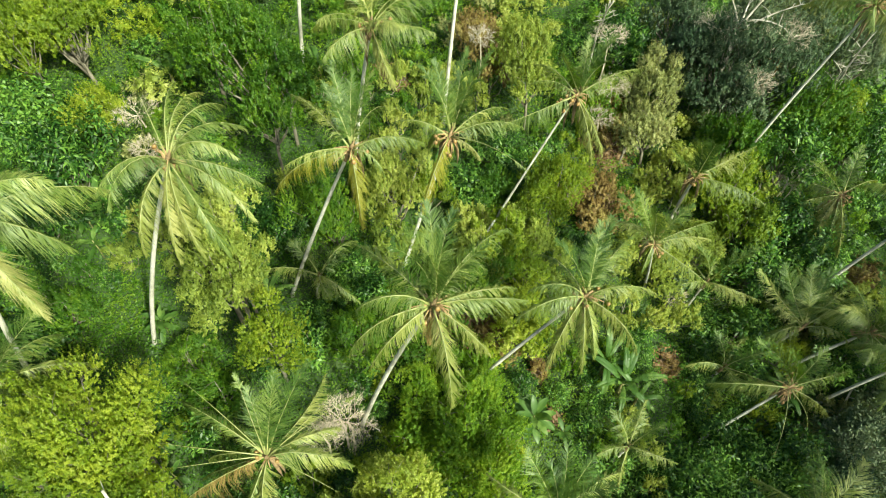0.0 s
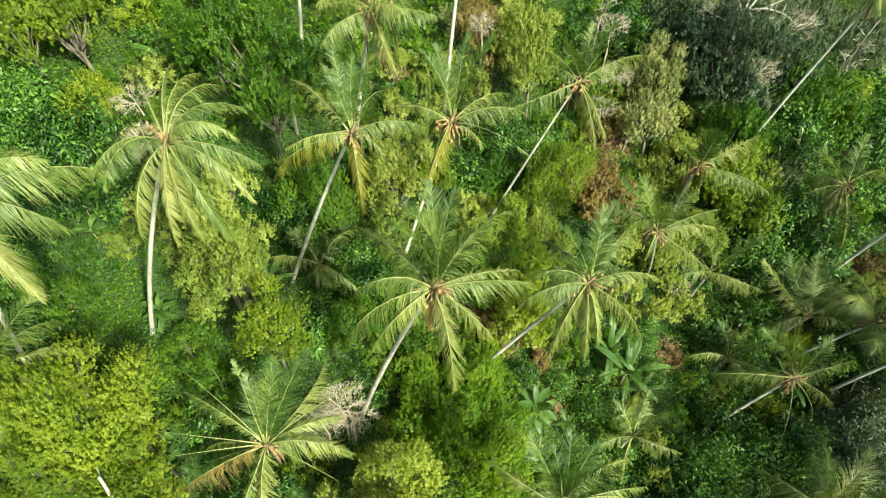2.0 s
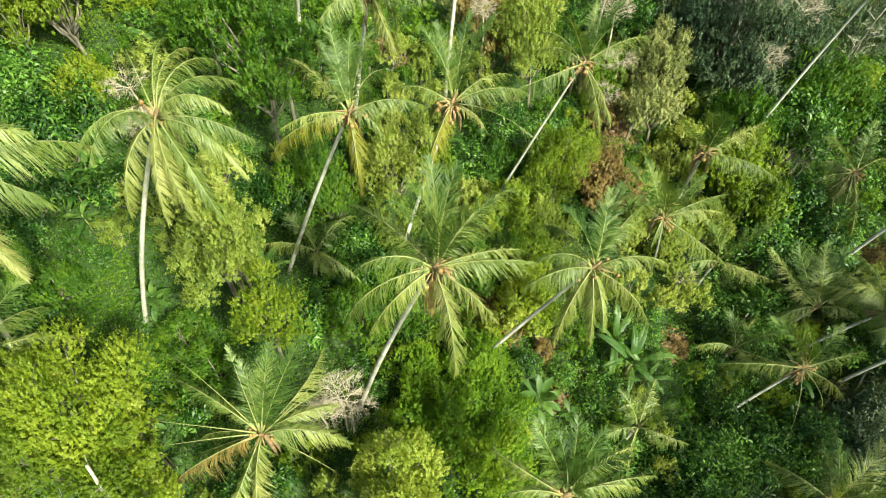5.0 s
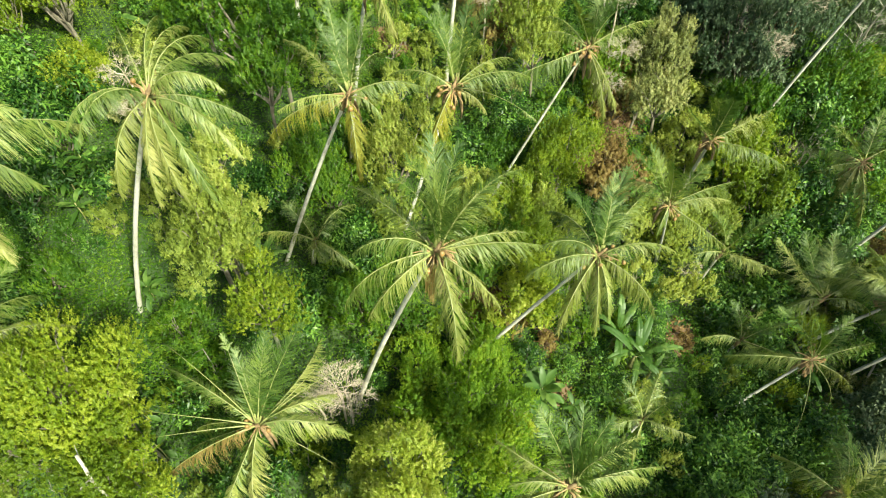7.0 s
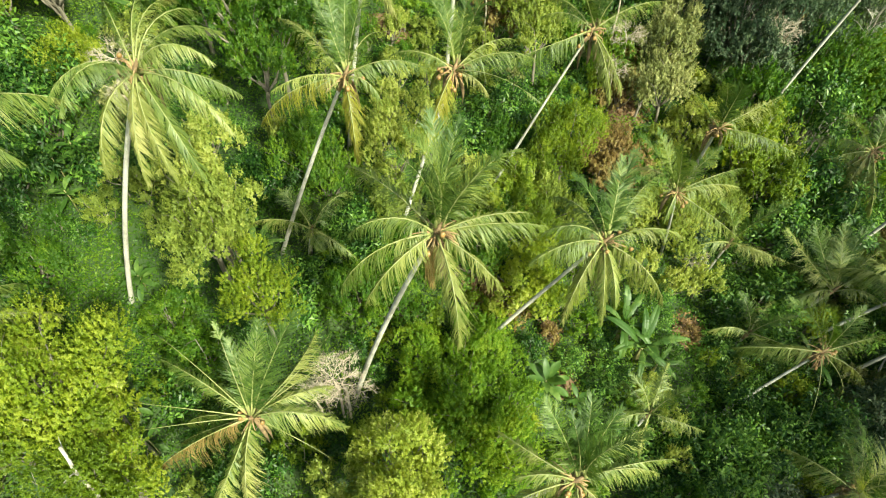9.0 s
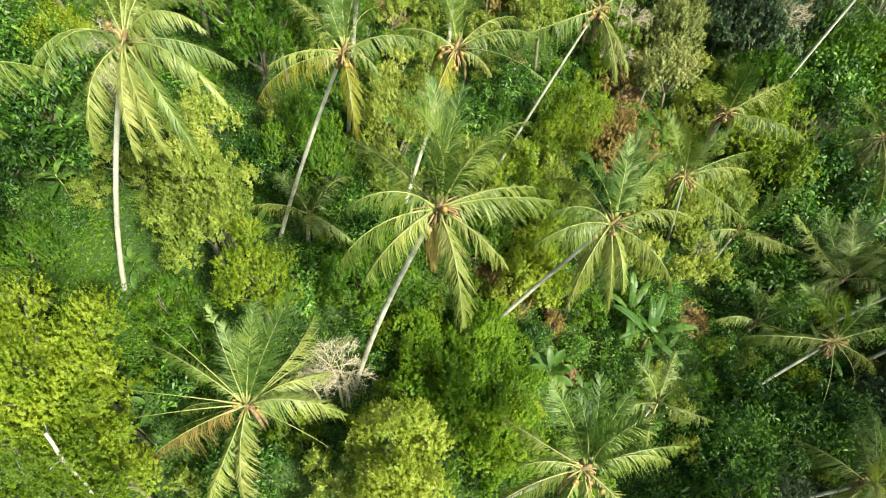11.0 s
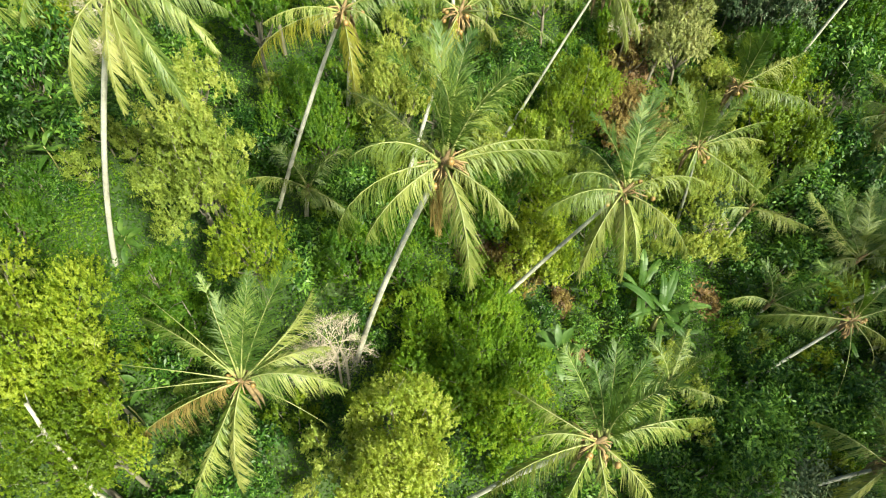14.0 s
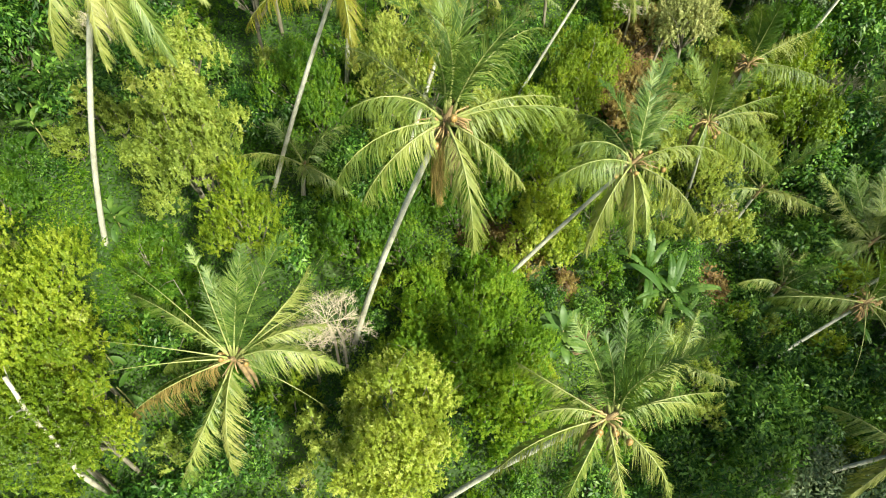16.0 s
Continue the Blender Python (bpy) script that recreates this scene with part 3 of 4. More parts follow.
def soil_patch(x, y, r):
    """A shallow uneven mound of bare red-brown soil."""
    rng = random.Random(int(10 * x + y))
    verts, faces = [(x, y, slope(x, y) + 0.16)], []
    n, rings = 26, 4
    edge = [r * (1 + 0.28 * math.sin(2 * a + x) + 0.18 * math.sin(5 * a + y)) for a in (6.2832 * k / n for k in range(n))]
    for i in range(1, rings + 1):
        for k in range(n):
            a, d = 6.2832 * k / n, edge[k] * i / rings
            px, py = x + d * math.cos(a), y + d * math.sin(a)
            verts.append((px, py, slope(px, py) + (0.15 + rng.uniform(-0.03, 0.03) if i < rings else -0.4)))
    for k in range(n):
        faces.append((0, 1 + k, 1 + (k + 1) % n))
    for i in range(rings - 1):
        for k in range(n):
            a, b = 1 + i * n + k, 1 + i * n + (k + 1) % n
            faces.append((a, a + n, b + n, b))
    ob = mesh_object("soil_patch", verts, faces, BARE_SOIL, smooth=True)
    tagged(ob, "bare red-brown soil patch between the bushes", "soil", kind="structure")


for _row in SOIL:
    soil_patch(*_row)


def build_litter():
    rng = np.random.default_rng(8)
    spots = []
    for a, b, r in SOIL:
        n = int(260 * r * r)
        ang, d = rng.uniform(0, 6.28, n), r * 1.2 * np.sqrt(rng.random(n))
        x, y = a + d * np.cos(ang), b + d * np.sin(ang)
        spots.append(np.stack([x, y, slope(x, y) + rng.uniform(0.16, 0.32, n)], 1))
    spots = np.concatenate(spots)
    verts, faces = leaf_blades(rng, spots, np.array([0, 0, 1.0]) + 0.5 * rng.normal(size=spots.shape), 0.2, 0.1)
    ob = mesh_object("leaf_litter", verts, faces, LITTER)
    tagged(ob, "dry reddish-brown fallen leaves on bare soil", "leaf litter", kind="stuff")


build_litter()


# ---- coconut palms ----
def frond_mesh(rng, pitch, length, droop, sweep, kind, wind, fringe=1.0):
    """A feather leaf that starts along +x: a bowed midrib with two ranks of hanging leaflets.
    kind 0: full; 1: bare but for a tuft at the tip; 2: dry; 3: yellowing. Returns leaflets and midrib, as vertices and quads."""
    steps = 16
    start = pitch + 0.48 * droop
    p, pts, dirs = np.zeros(3), [np.zeros(3)], []
    for i in range(steps):
        s = (i + 0.5) / steps
        e, a = math.radians(start - droop * s ** 1.25), math.radians(sweep * (s ** 1.5 - 0.35))
        d = np.array([math.cos(e) * math.cos(a), math.cos(e) * math.sin(a), math.sin(e)])
        p = p + d * length / steps
        pts.append(p)
        dirs.append(d)
    pts, dirs = np.array(pts), np.array(dirs)
    count = int(58 * length)
    s = np.linspace(0.07, 0.995, count)
    if kind == 1:
        s = s[s > 0.83]
    s = np.clip(s + 0.012 * np.sin(s * length * 11 + rng.uniform(0, 6)) + 0.004 * rng.normal(size=len(s)), 0.1, 0.999)
    at = s * steps
    i = np.minimum(at.astype(int), steps - 1)
    root = pts[i] + (at - i)[:, None] * (pts[i + 1] - pts[i])
    d = dirs[i]
    long = 1.0 * (0.55 + 0.75 * np.sin(np.pi * np.clip(s, 0, 1) ** 0.75)) * (1 - 0.5 * s ** 6) * min(1.0, length / 3.6) * (0.9 if pitch < 40 else 0.74) * fringe
    if kind == 1:
        long = long * 0.55
    side = np.cross(d, np.array([0, 0, 1.0]))
    side /= np.linalg.norm(side, axis=1, keepdims=True) + 1e-6
    up = np.cross(side, d)
    verts = []
    # young leaves hold their leaflets out stiffly, old ones let them hang; the wind pushes all tips the same way
    age = min(1.0, max(0.0, (45 - pitch) / 50)) * rng.uniform(0.75, 1.0)
    hang = 0.25 + 1.6 * age + rng.uniform(-0.2, 0.3)
    twist = rng.uniform(-0.3, 0.3)
    for sign in (-1, 1):
        n = len(s)
        keep = rng.random(n) > 0.07 + 0.25 * (rng.random(n // 9 + 2) < 0.12)[np.arange(n) // 9]
        l = long * rng.uniform(0.62, 1.14, n) * (1 + 0.12 * np.sin(9 * s + rng.uniform(0, 6)))
        out = sign * side * (0.85 - 0.35 * age + 0.1 * rng.normal(size=(n, 1))) + d * (0.42 + 0.3 * (1 - age) + 0.3 * s[:, None] + 0.45 * s[:, None] ** 4 + 0.1 * rng.normal(size=(n, 1))) + up * (0.35 - 0.7 * age + sign * twist + 0.1 * rng.normal(size=(n, 1)))
        # neighbouring leaflets cling together in tufts
        tuft = rng.normal(size=(n // 6 + 2, 3))[(np.arange(n) + rng.integers(0, 6)) // 6]
        out += 0.16 * tuft
        out /= np.linalg.norm(out, axis=1, keepdims=True)
        down = np.array([0, 0, -1.0])
        w = 0.0086 * (0.65 + 0.7 * rng.random((n, 1)))
        mid = root + out * ((0.45 - 0.2 * age) * l)[:, None] + down * (0.10 * hang * l)[:, None]
        bent = out * (1 - 0.5 * age) + down * (hang * (0.7 + 0.6 * rng.random((n, 1)))) + wind * (0.4 + 0.6 * age) + 0.1 * tuft
        bent /= np.linalg.norm(bent, axis=1, keepdims=True)
        tip = mid + bent * ((0.55 + 0.2 * age) * l)[:, None]
        wide = np.cross(out, up + 0.22 * rng.normal(size=(n, 3)))
        wide /= np.linalg.norm(wide, axis=1, keepdims=True) + 1e-6
        verts.append(np.stack([root - wide * w * 0.7, root + wide * w * 0.7, mid + wide * w, mid - wide * w, tip + wide * w * 0.2, tip - wide * w * 0.2], 1)[keep])
    v = np.concatenate(verts)
    n = len(v)
    o = np.arange(n)[:, None] * 6
    faces = np.concatenate([o + np.array([[0, 1, 2, 3]]), o + np.array([[3, 2, 4, 5]])])
    radii = [0.024 * (1 - 0.88 * (k / steps)) for k in range(steps + 1)]
    radii[0], radii[2] = 0.06, 0.030
    return v.reshape(-1, 3), faces, tube(pts[::2], radii[::2], 5)


def nut_mesh():
    bm = bmesh.new()
    bmesh.ops.create_icosphere(bm, subdivisions=2, radius=0.085)
    for v in bm.verts:
        v.co.z *= 1.25
        v.co *= 1 + 0.06 * math.cos(3 * math.atan2(v.co.y, v.co.x))
    me = bpy.data.meshes.new("coconut")
    bm.to_mesh(me)
    bm.free()
    me.polygons.foreach_set("use_smooth", [True] * len(me.polygons))
    me.materials.append(COCONUT)
    return me


NUT = nut_mesh()
palm_count = 0


def palm(crown, foot, fronds=(), fill=8, size=1.0, bend=0.5, radius=0.17, fringe=1.0):
    """A coconut palm: a curved ringed trunk from foot to crown, fronds (azimuth, pitch, length, kind, droop, sweep) and as many more at random."""
    global palm_count
    palm_count += 1
    rng = random.Random(palm_count * 13 + 1)
    nrng = np.random.default_rng(palm_count)
    crown, foot = Vector(crown), Vector(foot)
    base = new("coconut_palm")
    base.location = foot
    tall = (crown - foot).length
    low = crown.x > 9 + 0.25 * crown.y
    tagged(base, ("tall leaning coconut palm with pale bare trunk" if tall > 7 else "short young coconut palm rising from the undergrowth") + (" in the hollow" if low else ""), "palm tree", "coconut palms on the slope")
    top = crown - foot
    # the trunk sets out more upright than it ends, or leans evenly
    flat = Vector((top.x, top.y, 0))
    n = 15
    pts = []
    for i in range(n):
        s = i / (n - 1)
        w = s + bend * (s * s - s)
        pts.append(Vector((flat.x * w, flat.y * w, top.z * s)))
    radii = [radius * 0.92 * (1.0 - 0.35 * i / (n - 1)) * (1.35 if i == 0 else 1.0) * rng.uniform(0.97, 1.03) for i in range(n)]
    v, f = tube(pts, radii, 10)
    trunk = mesh_object("trunk", v, f, PALM_BARK if radius > 0.09 else GREY_PALM_BARK, base, "pale grey ringed trunk", smooth=True)
    uv = trunk.data.uv_layers.new(name="UVMap")
    co = [vert.co for vert in trunk.data.vertices]
    for loop in trunk.data.loops:
        uv.data[loop.index].uv = (0.0, co[loop.vertex_index].z)
    axis = (pts[-1] - pts[-3]).normalized()
    # fibre-clad heart below the leaves
    v, f = tube([top - axis * 0.55, top - axis * 0.25, top, top + axis * 0.3 * size, top + axis * 0.6 * size], (radius * 0.75, radius * 0.95, radius * 1.0 * size, radius * 0.6 * size, 0.02), 9)
    mesh_object("crown_heart", v, f, FIBRE, base, "brown fibrous heart of the crown", smooth=True)
    rows = list(fronds)
    for i in range(fill):
        s = (i + rng.uniform(0.2, 0.8)) / fill
        if rows and fronds:
            rows.append((rng.uniform(20, 160), rng.uniform(5, 60), rng.uniform(3.2, 4.2) * size, 0))
        else:
            rows.append((137.5 * i + rng.uniform(-15, 15), 62 - 88 * s + rng.uniform(-8, 8), rng.uniform(3.7, 4.6) * size, 0))
    lean = Matrix.Rotation(0.35 * math.acos(min(1, axis.z)), 3, Vector((0, 0, 1)).cross(axis)) if not fronds else Matrix.Identity(3)
    for az, pitch, length, kind, *given in rows:
        droop = rng.uniform(55, 100) if pitch < 45 else rng.uniform(20, 45)
        if math.sin(math.radians(az)) < -0.25:
            droop *= 0.5
        if kind == 1:
            droop = 18
        wind = np.array(Matrix.Rotation(math.radians(-az), 3, 'Z') @ Vector((0.3, 0.18, 0.0)))
        sweep = 22 * math.sin(math.radians(-az)) + rng.uniform(-20, 20)
        if given:
            droop, sweep = given
        v, f, rib = frond_mesh(nrng, pitch, length, droop, sweep, kind, wind, fringe)
        turn = lean.to_4x4() @ Matrix.Rotation(math.radians(az), 4, "Z")
        start = top + axis * (0.1 + 0.3 * max(0.0, pitch) / 70) * size + Vector((math.cos(math.radians(az)), math.sin(math.radians(az)), 0)) * 0.1
        m = Matrix.Translation(start) @ turn
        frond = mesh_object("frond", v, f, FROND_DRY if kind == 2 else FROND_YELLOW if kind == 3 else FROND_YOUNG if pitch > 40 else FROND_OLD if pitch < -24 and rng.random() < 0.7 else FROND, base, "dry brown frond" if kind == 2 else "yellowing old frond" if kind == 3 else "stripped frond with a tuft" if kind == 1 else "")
        frond.matrix_basis = m
        mesh_object("midrib", *rib, RACHIS, frond, "pale yellow midrib", smooth=True)
    if tall > 4:
        for i in range(rng.randint(2, 4)):
            a = rng.uniform(0, 6.28)
            v, f = tube([top, top + Vector((0.3 * math.cos(a), 0.3 * math.sin(a), -0.25)), top + Vector((0.42 * math.cos(a), 0.42 * math.sin(a), -1.0)), top + Vector((0.4 * math.cos(a), 0.4 * math.sin(a), -rng.uniform(1.3, 1.9)))], (0.06, 0.09, 0.07, 0.01), 6)
            mesh_object("dry_spathe", v, f, FIBRE, base, "hanging dry brown spathe", smooth=True)
        for i in range(rng.randint(30, 38)):
            a = rng.uniform(0, 6.28)
            out = Vector((math.cos(a), math.sin(a), 0))
            far, lift = rng.uniform(0.3, 0.75), rng.uniform(-0.35, 0.45)
            end = top + out * far + axis * lift
            v, f = tube([top - axis * 0.05, top + out * 0.45 * far + axis * (0.6 * lift + 0.1), end, end + out * 0.08 - axis * 0.14], (0.03, 0.026, 0.017, 0.008), 5)
            mesh_object("fruit_stalk", v, f, STALK, base, "pale orange-brown fruit stalk", smooth=True)
            if rng.random() < 0.28:
                part_of("coconut", NUT, base, "", Matrix.LocRotScale(end + Vector([rng.uniform(-0.14, 0.14) for _ in range(3)]), Euler((rng.uniform(-0.6, 0.6), rng.uniform(-0.6, 0.6), 0)), None))
    return base


palm((-9.10, 15.12, 17.60), (-14.35, 15.15, 3.79), bend=0.3, radius=0.125, fringe=0.7, size=1, fill=0, fronds=[
    (-104, 12, 3.5, 0, 100, 13), (-118, 13, 3.1, 0, 99, 9), (-95, -27, 3.6, 0, 90, 22), (-63, -27, 3.7, 0, 58, 25), (-77, -29, 3.6, 0, 62, 6), (-51, -30, 3.9, 0, 54, 6), (-36, -5, 4.2, 0, 60, -15), (-20, 0, 3.6, 0, 54, 2), (-16, 14, 3.2, 0, 96, -14), (15, 11, 3.2, 0, 110, -13), (53, 8, 3.1, 0, 118, -17), (79, 6, 3.3, 0, 98, -24), (120, 9, 3.3, 0, 63, 2), (97, 10, 3.4, 0, 69, -8)])
palm((-3.73, 18.64, 14.80), (-7.83, 18.13, 4.99), bend=0.12, radius=0.11, fringe=0.78, size=1, fill=0, fronds=[
    (138, 11, 3.7, 0, 60, -1), (-149, 7, 2.7, 0, 58, -5), (-160, -24, 3.6, 3, 67, 2), (110, 49, 3.3, 0, 31, -10), (88, 49, 2.9, 0, 41, -7), (61, 51, 3.0, 0, 44, -4), (127, 49, 2.7, 0, 40, 2), (-5, 7, 3.1, 0, 72, -2), (-37, -19, 2.0, 0, 110, -15), (-79, -27, 3.4, 3, 63, -6), (-155, -29, 1.8, 0, 74, 0), (62, 1, 2.9, 0, 85, -12)])
palm((0.26, 21.05, 13.30), (-2.89, 18.03, 3.54), bend=0.1, radius=0.105, fringe=0.82, size=1, fill=0, fronds=[
    (143, 57, 3.3, 0, 55, 6), (113, 51, 3.2, 0, 45, 9), (73, 51, 3.6, 0, 31, 3), (45, 51, 3.8, 0, 39, -3), (29, 5, 3.1, 0, 74, -4), (1, 6, 3.3, 0, 68, -2), (173, 6, 2.8, 0, 79, 3), (116, -51, 3.4, 0, 56, 0), (-111, -28, 3.8, 3, 55, -5), (-39, 4, 4.1, 1, 51, 6), (-31, -26, 1.8, 0, 77, -1)])
palm((6.21, 23.95, 13.23), (0.03, 18.23, 4.42), bend=0.1, radius=0.08, fringe=0.85, size=1, fill=0, fronds=[
    (132, 2, 2.9, 0, 77, 4), (174, 9, 2.4, 0, 83, 3), (-137, 58, 3.4, 0, 7, 5), (-150, -2, 4.2, 0, 19, -19), (-69, -25, 3.2, 0, 53, 9), (-80, -27, 3.5, 0, 60, 2), (-39, 57, 3.4, 0, 47, 0), (32, 54, 3.0, 0, 53, -5), (20, 8, 3.5, 0, 52, 6), (75, 44, 2.6, 0, 37, 11)])
palm((-0.38, 10.84, 15.50), (-4.38, 12.02, 1.05), bend=0.25, radius=0.125, size=1, fill=0, fronds=[
    (143, 8, 3.4, 0, 58, -3), (-166, 10, 2.7, 0, 102, 11), (-156, -27, 3.4, 0, 88, 11), (-139, -26, 2.8, 0, 66, -2), (-78, -25, 3.3, 0, 70, -15), (-35, -25, 2.4, 0, 56, 8), (-2, 5, 3.0, 0, 46, 9), (9, 4, 2.7, 0, 56, 6), (45, 10, 3.8, 0, 75, -10), (19, 53, 2.8, 0, 38, 0), (73, 50, 3.0, 0, 45, -13), (-173, 68, 3.2, 0, 53, 1), (168, 75, 3.5, 0, 62, 0), (94, 46, 3.2, 0, 40, 23), (103, -84, 3.6, 2, 62, 5)])
palm((5.71, 14.35, 10.70), (0.84, 13.85, 2.61), bend=0.1, radius=0.105, size=1, fill=0, fronds=[
    (153, 54, 3.1, 0, 42, 1), (135, 4, 3.0, 0, 101, 15), (-174, 14, 2.8, 0, 99, 10), (-155, 6, 3.3, 0, 68, 3), (-122, -27, 3.5, 0, 65, 11), (-96, -26, 3.1, 0, 64, 4), (-85, -24, 2.6, 0, 73, -2), (-44, -26, 3.3, 0, 81, -8), (-3, 6, 3.0, 0, 86, -9), (48, 11, 3.8, 0, 65, -7), (70, 48, 3.3, 0, 33, -14), (88, 49, 2.2, 0, 39, 0), (79, 50, 3.0, 0, 35, -1)])
palm((-6.94, 9.00, 7.52), (-7.24, 11.00, 3.39), bend=0.3, radius=0.145, size=1, fill=0, fronds=[
    (144, 9, 5.1, 1, 61, -3), (152, 9, 4.3, 0, 60, -1), (176, 4, 4.7, 1, 48, -19), (-170, 1, 4.2, 1, 50, -19), (172, -33, 3.5, 0, 63, -3), (-173, -31, 3.4, 0, 43, -15), (-156, -22, 4.2, 2, 55, -5), (-110, -24, 4.0, 0, 42, -21), (-84, -26, 3.6, 0, 78, 15), (-10, 8, 3.8, 0, 79, -10)] + [
    (-21, -27, 3.6, 1, 70, 12), (34, 5, 4.3, 1, 55, 12), (23, 46, 5.0, 1, 0, 13), (54, 45, 4.3, 0, 27, 2), (77, 50, 3.6, 0, 25, 9), (108, 46, 3.0, 0, 30, 25), (112, 55, 3.9, 1, 41, 7), (58, 4, 3.9, 0, 23, 38), (18, 7, 3.1, 0, 70, 3), (148, -5, 2.6, 0, 88, 38)])
palm((3.63, 5.85, 10.23), (-1.08, 6.28, 0.20), bend=0.3, radius=0.12, size=1, fill=0, fronds=[
    (149, 5, 2.6, 0, 44, -22), (-160, -25, 3.4, 0, 71, 14), (-122, -26, 2.4, 0, 69, 3), (-83, -26, 2.2, 0, 61, 12), (-49, -30, 2.7, 0, 86, -16), (3, 5, 2.5, 0, 83, -15), (9, 6, 3.0, 0, 65, 1), (31, 5, 3.0, 0, 74, -22), (3, 69, 3.5, 0, 65, -4), (54, 50, 2.6, 0, 39, -16), (83, 52, 2.7, 0, 39, 2), (112, 59, 2.4, 0, 45, 3), (130, 51, 2.9, 0, 33, -1), (-177, 10, 2.0, 0, 82, 8)])
palm((17.36, 14.11, 2.78), (12.55, 12.28, -1.64), bend=0.2, radius=0.1, size=1, fill=0, fronds=[
    (178, 0, 4.1, 0, 42, -11), (154, 42, 3.8, 0, 55, 4), (168, 65, 3.4, 0, 40, 0), (-64, -33, 2.2, 1, 78, 1), (-112, -26, 3.9, 1, 68, 0), (40, 48, 2.6, 0, 38, 18), (12, 5, 3.3, 0, 53, 16), (-24, -30, 2.8, 0, 55, 5)])
palm((23.44, 25.58, 4.68), (20.44, 25.08, 1.47), bend=0.3, radius=0.13, size=1, fill=0, fronds=[
    (168, 8, 2.9, 0, 45, -9), (-130, -25, 3.5, 0, 61, 17), (-151, -26, 3.6, 0, 51, -16), (-164, -4, 4.2, 0, 44, -7), (-101, -28, 3.8, 0, 52, 6), (172, 39, 3.5, 0, 23, -1), (67, 45, 2.9, 0, 27, -13), (22, 0, 2.9, 0, 64, 3), (-115, -28, 3.8, 0, 53, 10)])
palm((9.98, 18.65, 8.78), (11.60, 20.60, 1.54), bend=0.3, radius=0.085, size=1, fill=0, fronds=[
    (158, 48, 3.3, 0, 29, -1), (164, 15, 2.5, 0, 109, 10), (127, 51, 2.8, 0, 22, -5), (-134, 67, 3.6, 0, 19, 7), (24, 50, 2.5, 0, 37, 1), (18, 6, 3.3, 0, 48, 13), (-32, -22, 3.4, 0, 26, 17), (-118, -21, 1.6, 0, 77, 3), (1, 3, 2.7, 0, 60, 5)])
palm((13.80, 24.40, 7.35), (13.90, 25.30, 2.80), bend=0.3, radius=0.13, size=1, fill=0, fronds=[
    (-159, 49, 3.4, 0, 4, 1), (-139, 65, 3.7, 0, 37, -1), (-111, 67, 3.9, 0, 19, -13), (23, 11, 3.9, 0, 36, 20), (-39, 5, 3.7, 0, 47, 6)])
palm((20.30, 18.57, 1.30), (19.30, 18.57, -1.82), bend=0.3, radius=0.13, size=1, fill=3, fronds=[
    (140, 33, 4.1, 0, -5, -14), (119, 43, 3.7, 0, -3, -15), (84, 46, 3.5, 0, 13, -14), (63, 46, 3.4, 0, 21, -18), (34, 13, 4.0, 0, 59, -2), (5, 8, 4.3, 0, 95, -42), (-34, 8, 2.5, 0, 100, -12), (-157, 6, 3.3, 0, 69, 8), (145, 6, 2.9, 0, 58, -5)])
palm((-3.11, 24.06, 16.82), (-5.11, 24.06, 5.32), bend=0.3, radius=0.13, size=1, fill=4, fronds=[
    (161, -18, 3.1, 0), (-133, 26, 3.1, 0), (-124, 1, 3.1, 0), (-28, 10, 3.1, 0), (-60, 25, 3.1, 0), (43, -23, 3.1, 0), (-64, -35, 2.9, 0), (4, -79, 2.8, 0), (117, -14, 3.1, 0), (90, -3, 3.1, 0), (59, -8, 3.1, 0),])
palm((20.83, 28.01, 15.45), (17.24, 27.69, 2.62), bend=0.2, radius=0.092, size=0.72, fill=11, fronds=[
    ])
palm((-14.23, 12.02, 18.15), (-17.73, 12.02, 5.27), bend=0.3, radius=0.13, size=1.05, fill=0, fronds=[
    (25, -11, 4.4, 0), (-12, -10, 3.8, 0), (-40, -27, 3.9, 0), (-33, 24, 3.1, 0), (16, 12, 3.3, 0),])
palm((-6.73, 32.85, 21.52), (-8.53, 32.25, 8.22), bend=0.3, radius=0.13, size=1, fill=16, fronds=[
    ])
palm((1.52, 33.26, 20.14), (0.02, 30.26, 6.14), bend=0.3, radius=0.13, size=1, fill=16, fronds=[
    ])
palm((22.93, 17.46, 2.57), (19.93, 17.46, -2.30), bend=0.3, radius=0.12, size=0.9, fill=12, fronds=[
    ])
palm((14.91, 20.57, 2.91), (14.51, 20.57, 0.06), bend=0.3, radius=0.12, size=0.72, fill=7, fronds=[
    ])
palm((8.62, 10.89, 3.46), (8.22, 10.89, 0.53), bend=0.3, radius=0.12, size=0.5, fill=8, fronds=[
    ])
palm((15.36, 16.25, 0.99), (14.96, 16.25, -1.56), bend=0.3, radius=0.12, size=0.55, fill=6, fronds=[
    ])
palm((-17.16, 10.46, 10.33), (-20.16, 10.46, 5.46), bend=0.3, radius=0.12, size=0.9, fill=14, fronds=[
    ])
palm((17.17, 8.21, 1.56), (14.17, 8.21, -2.94), bend=0.3, radius=0.12, size=0.8, fill=13, fronds=[
    ])
palm((-6.11, 18.20, 6.87), (-6.51, 18.20, 4.74), bend=0.3, radius=0.12, size=0.62, fill=7, fronds=[
    ])
palm((24.72, 21.30, 7.90), (21.72, 21.30, -0.97), bend=0.3, radius=0.12, size=1, fill=14, fronds=[
    ])
palm((24.48, 15.59, 2.88), (21.48, 15.59, -2.99), bend=0.3, radius=0.12, size=0.95, fill=14, fronds=[
    ])


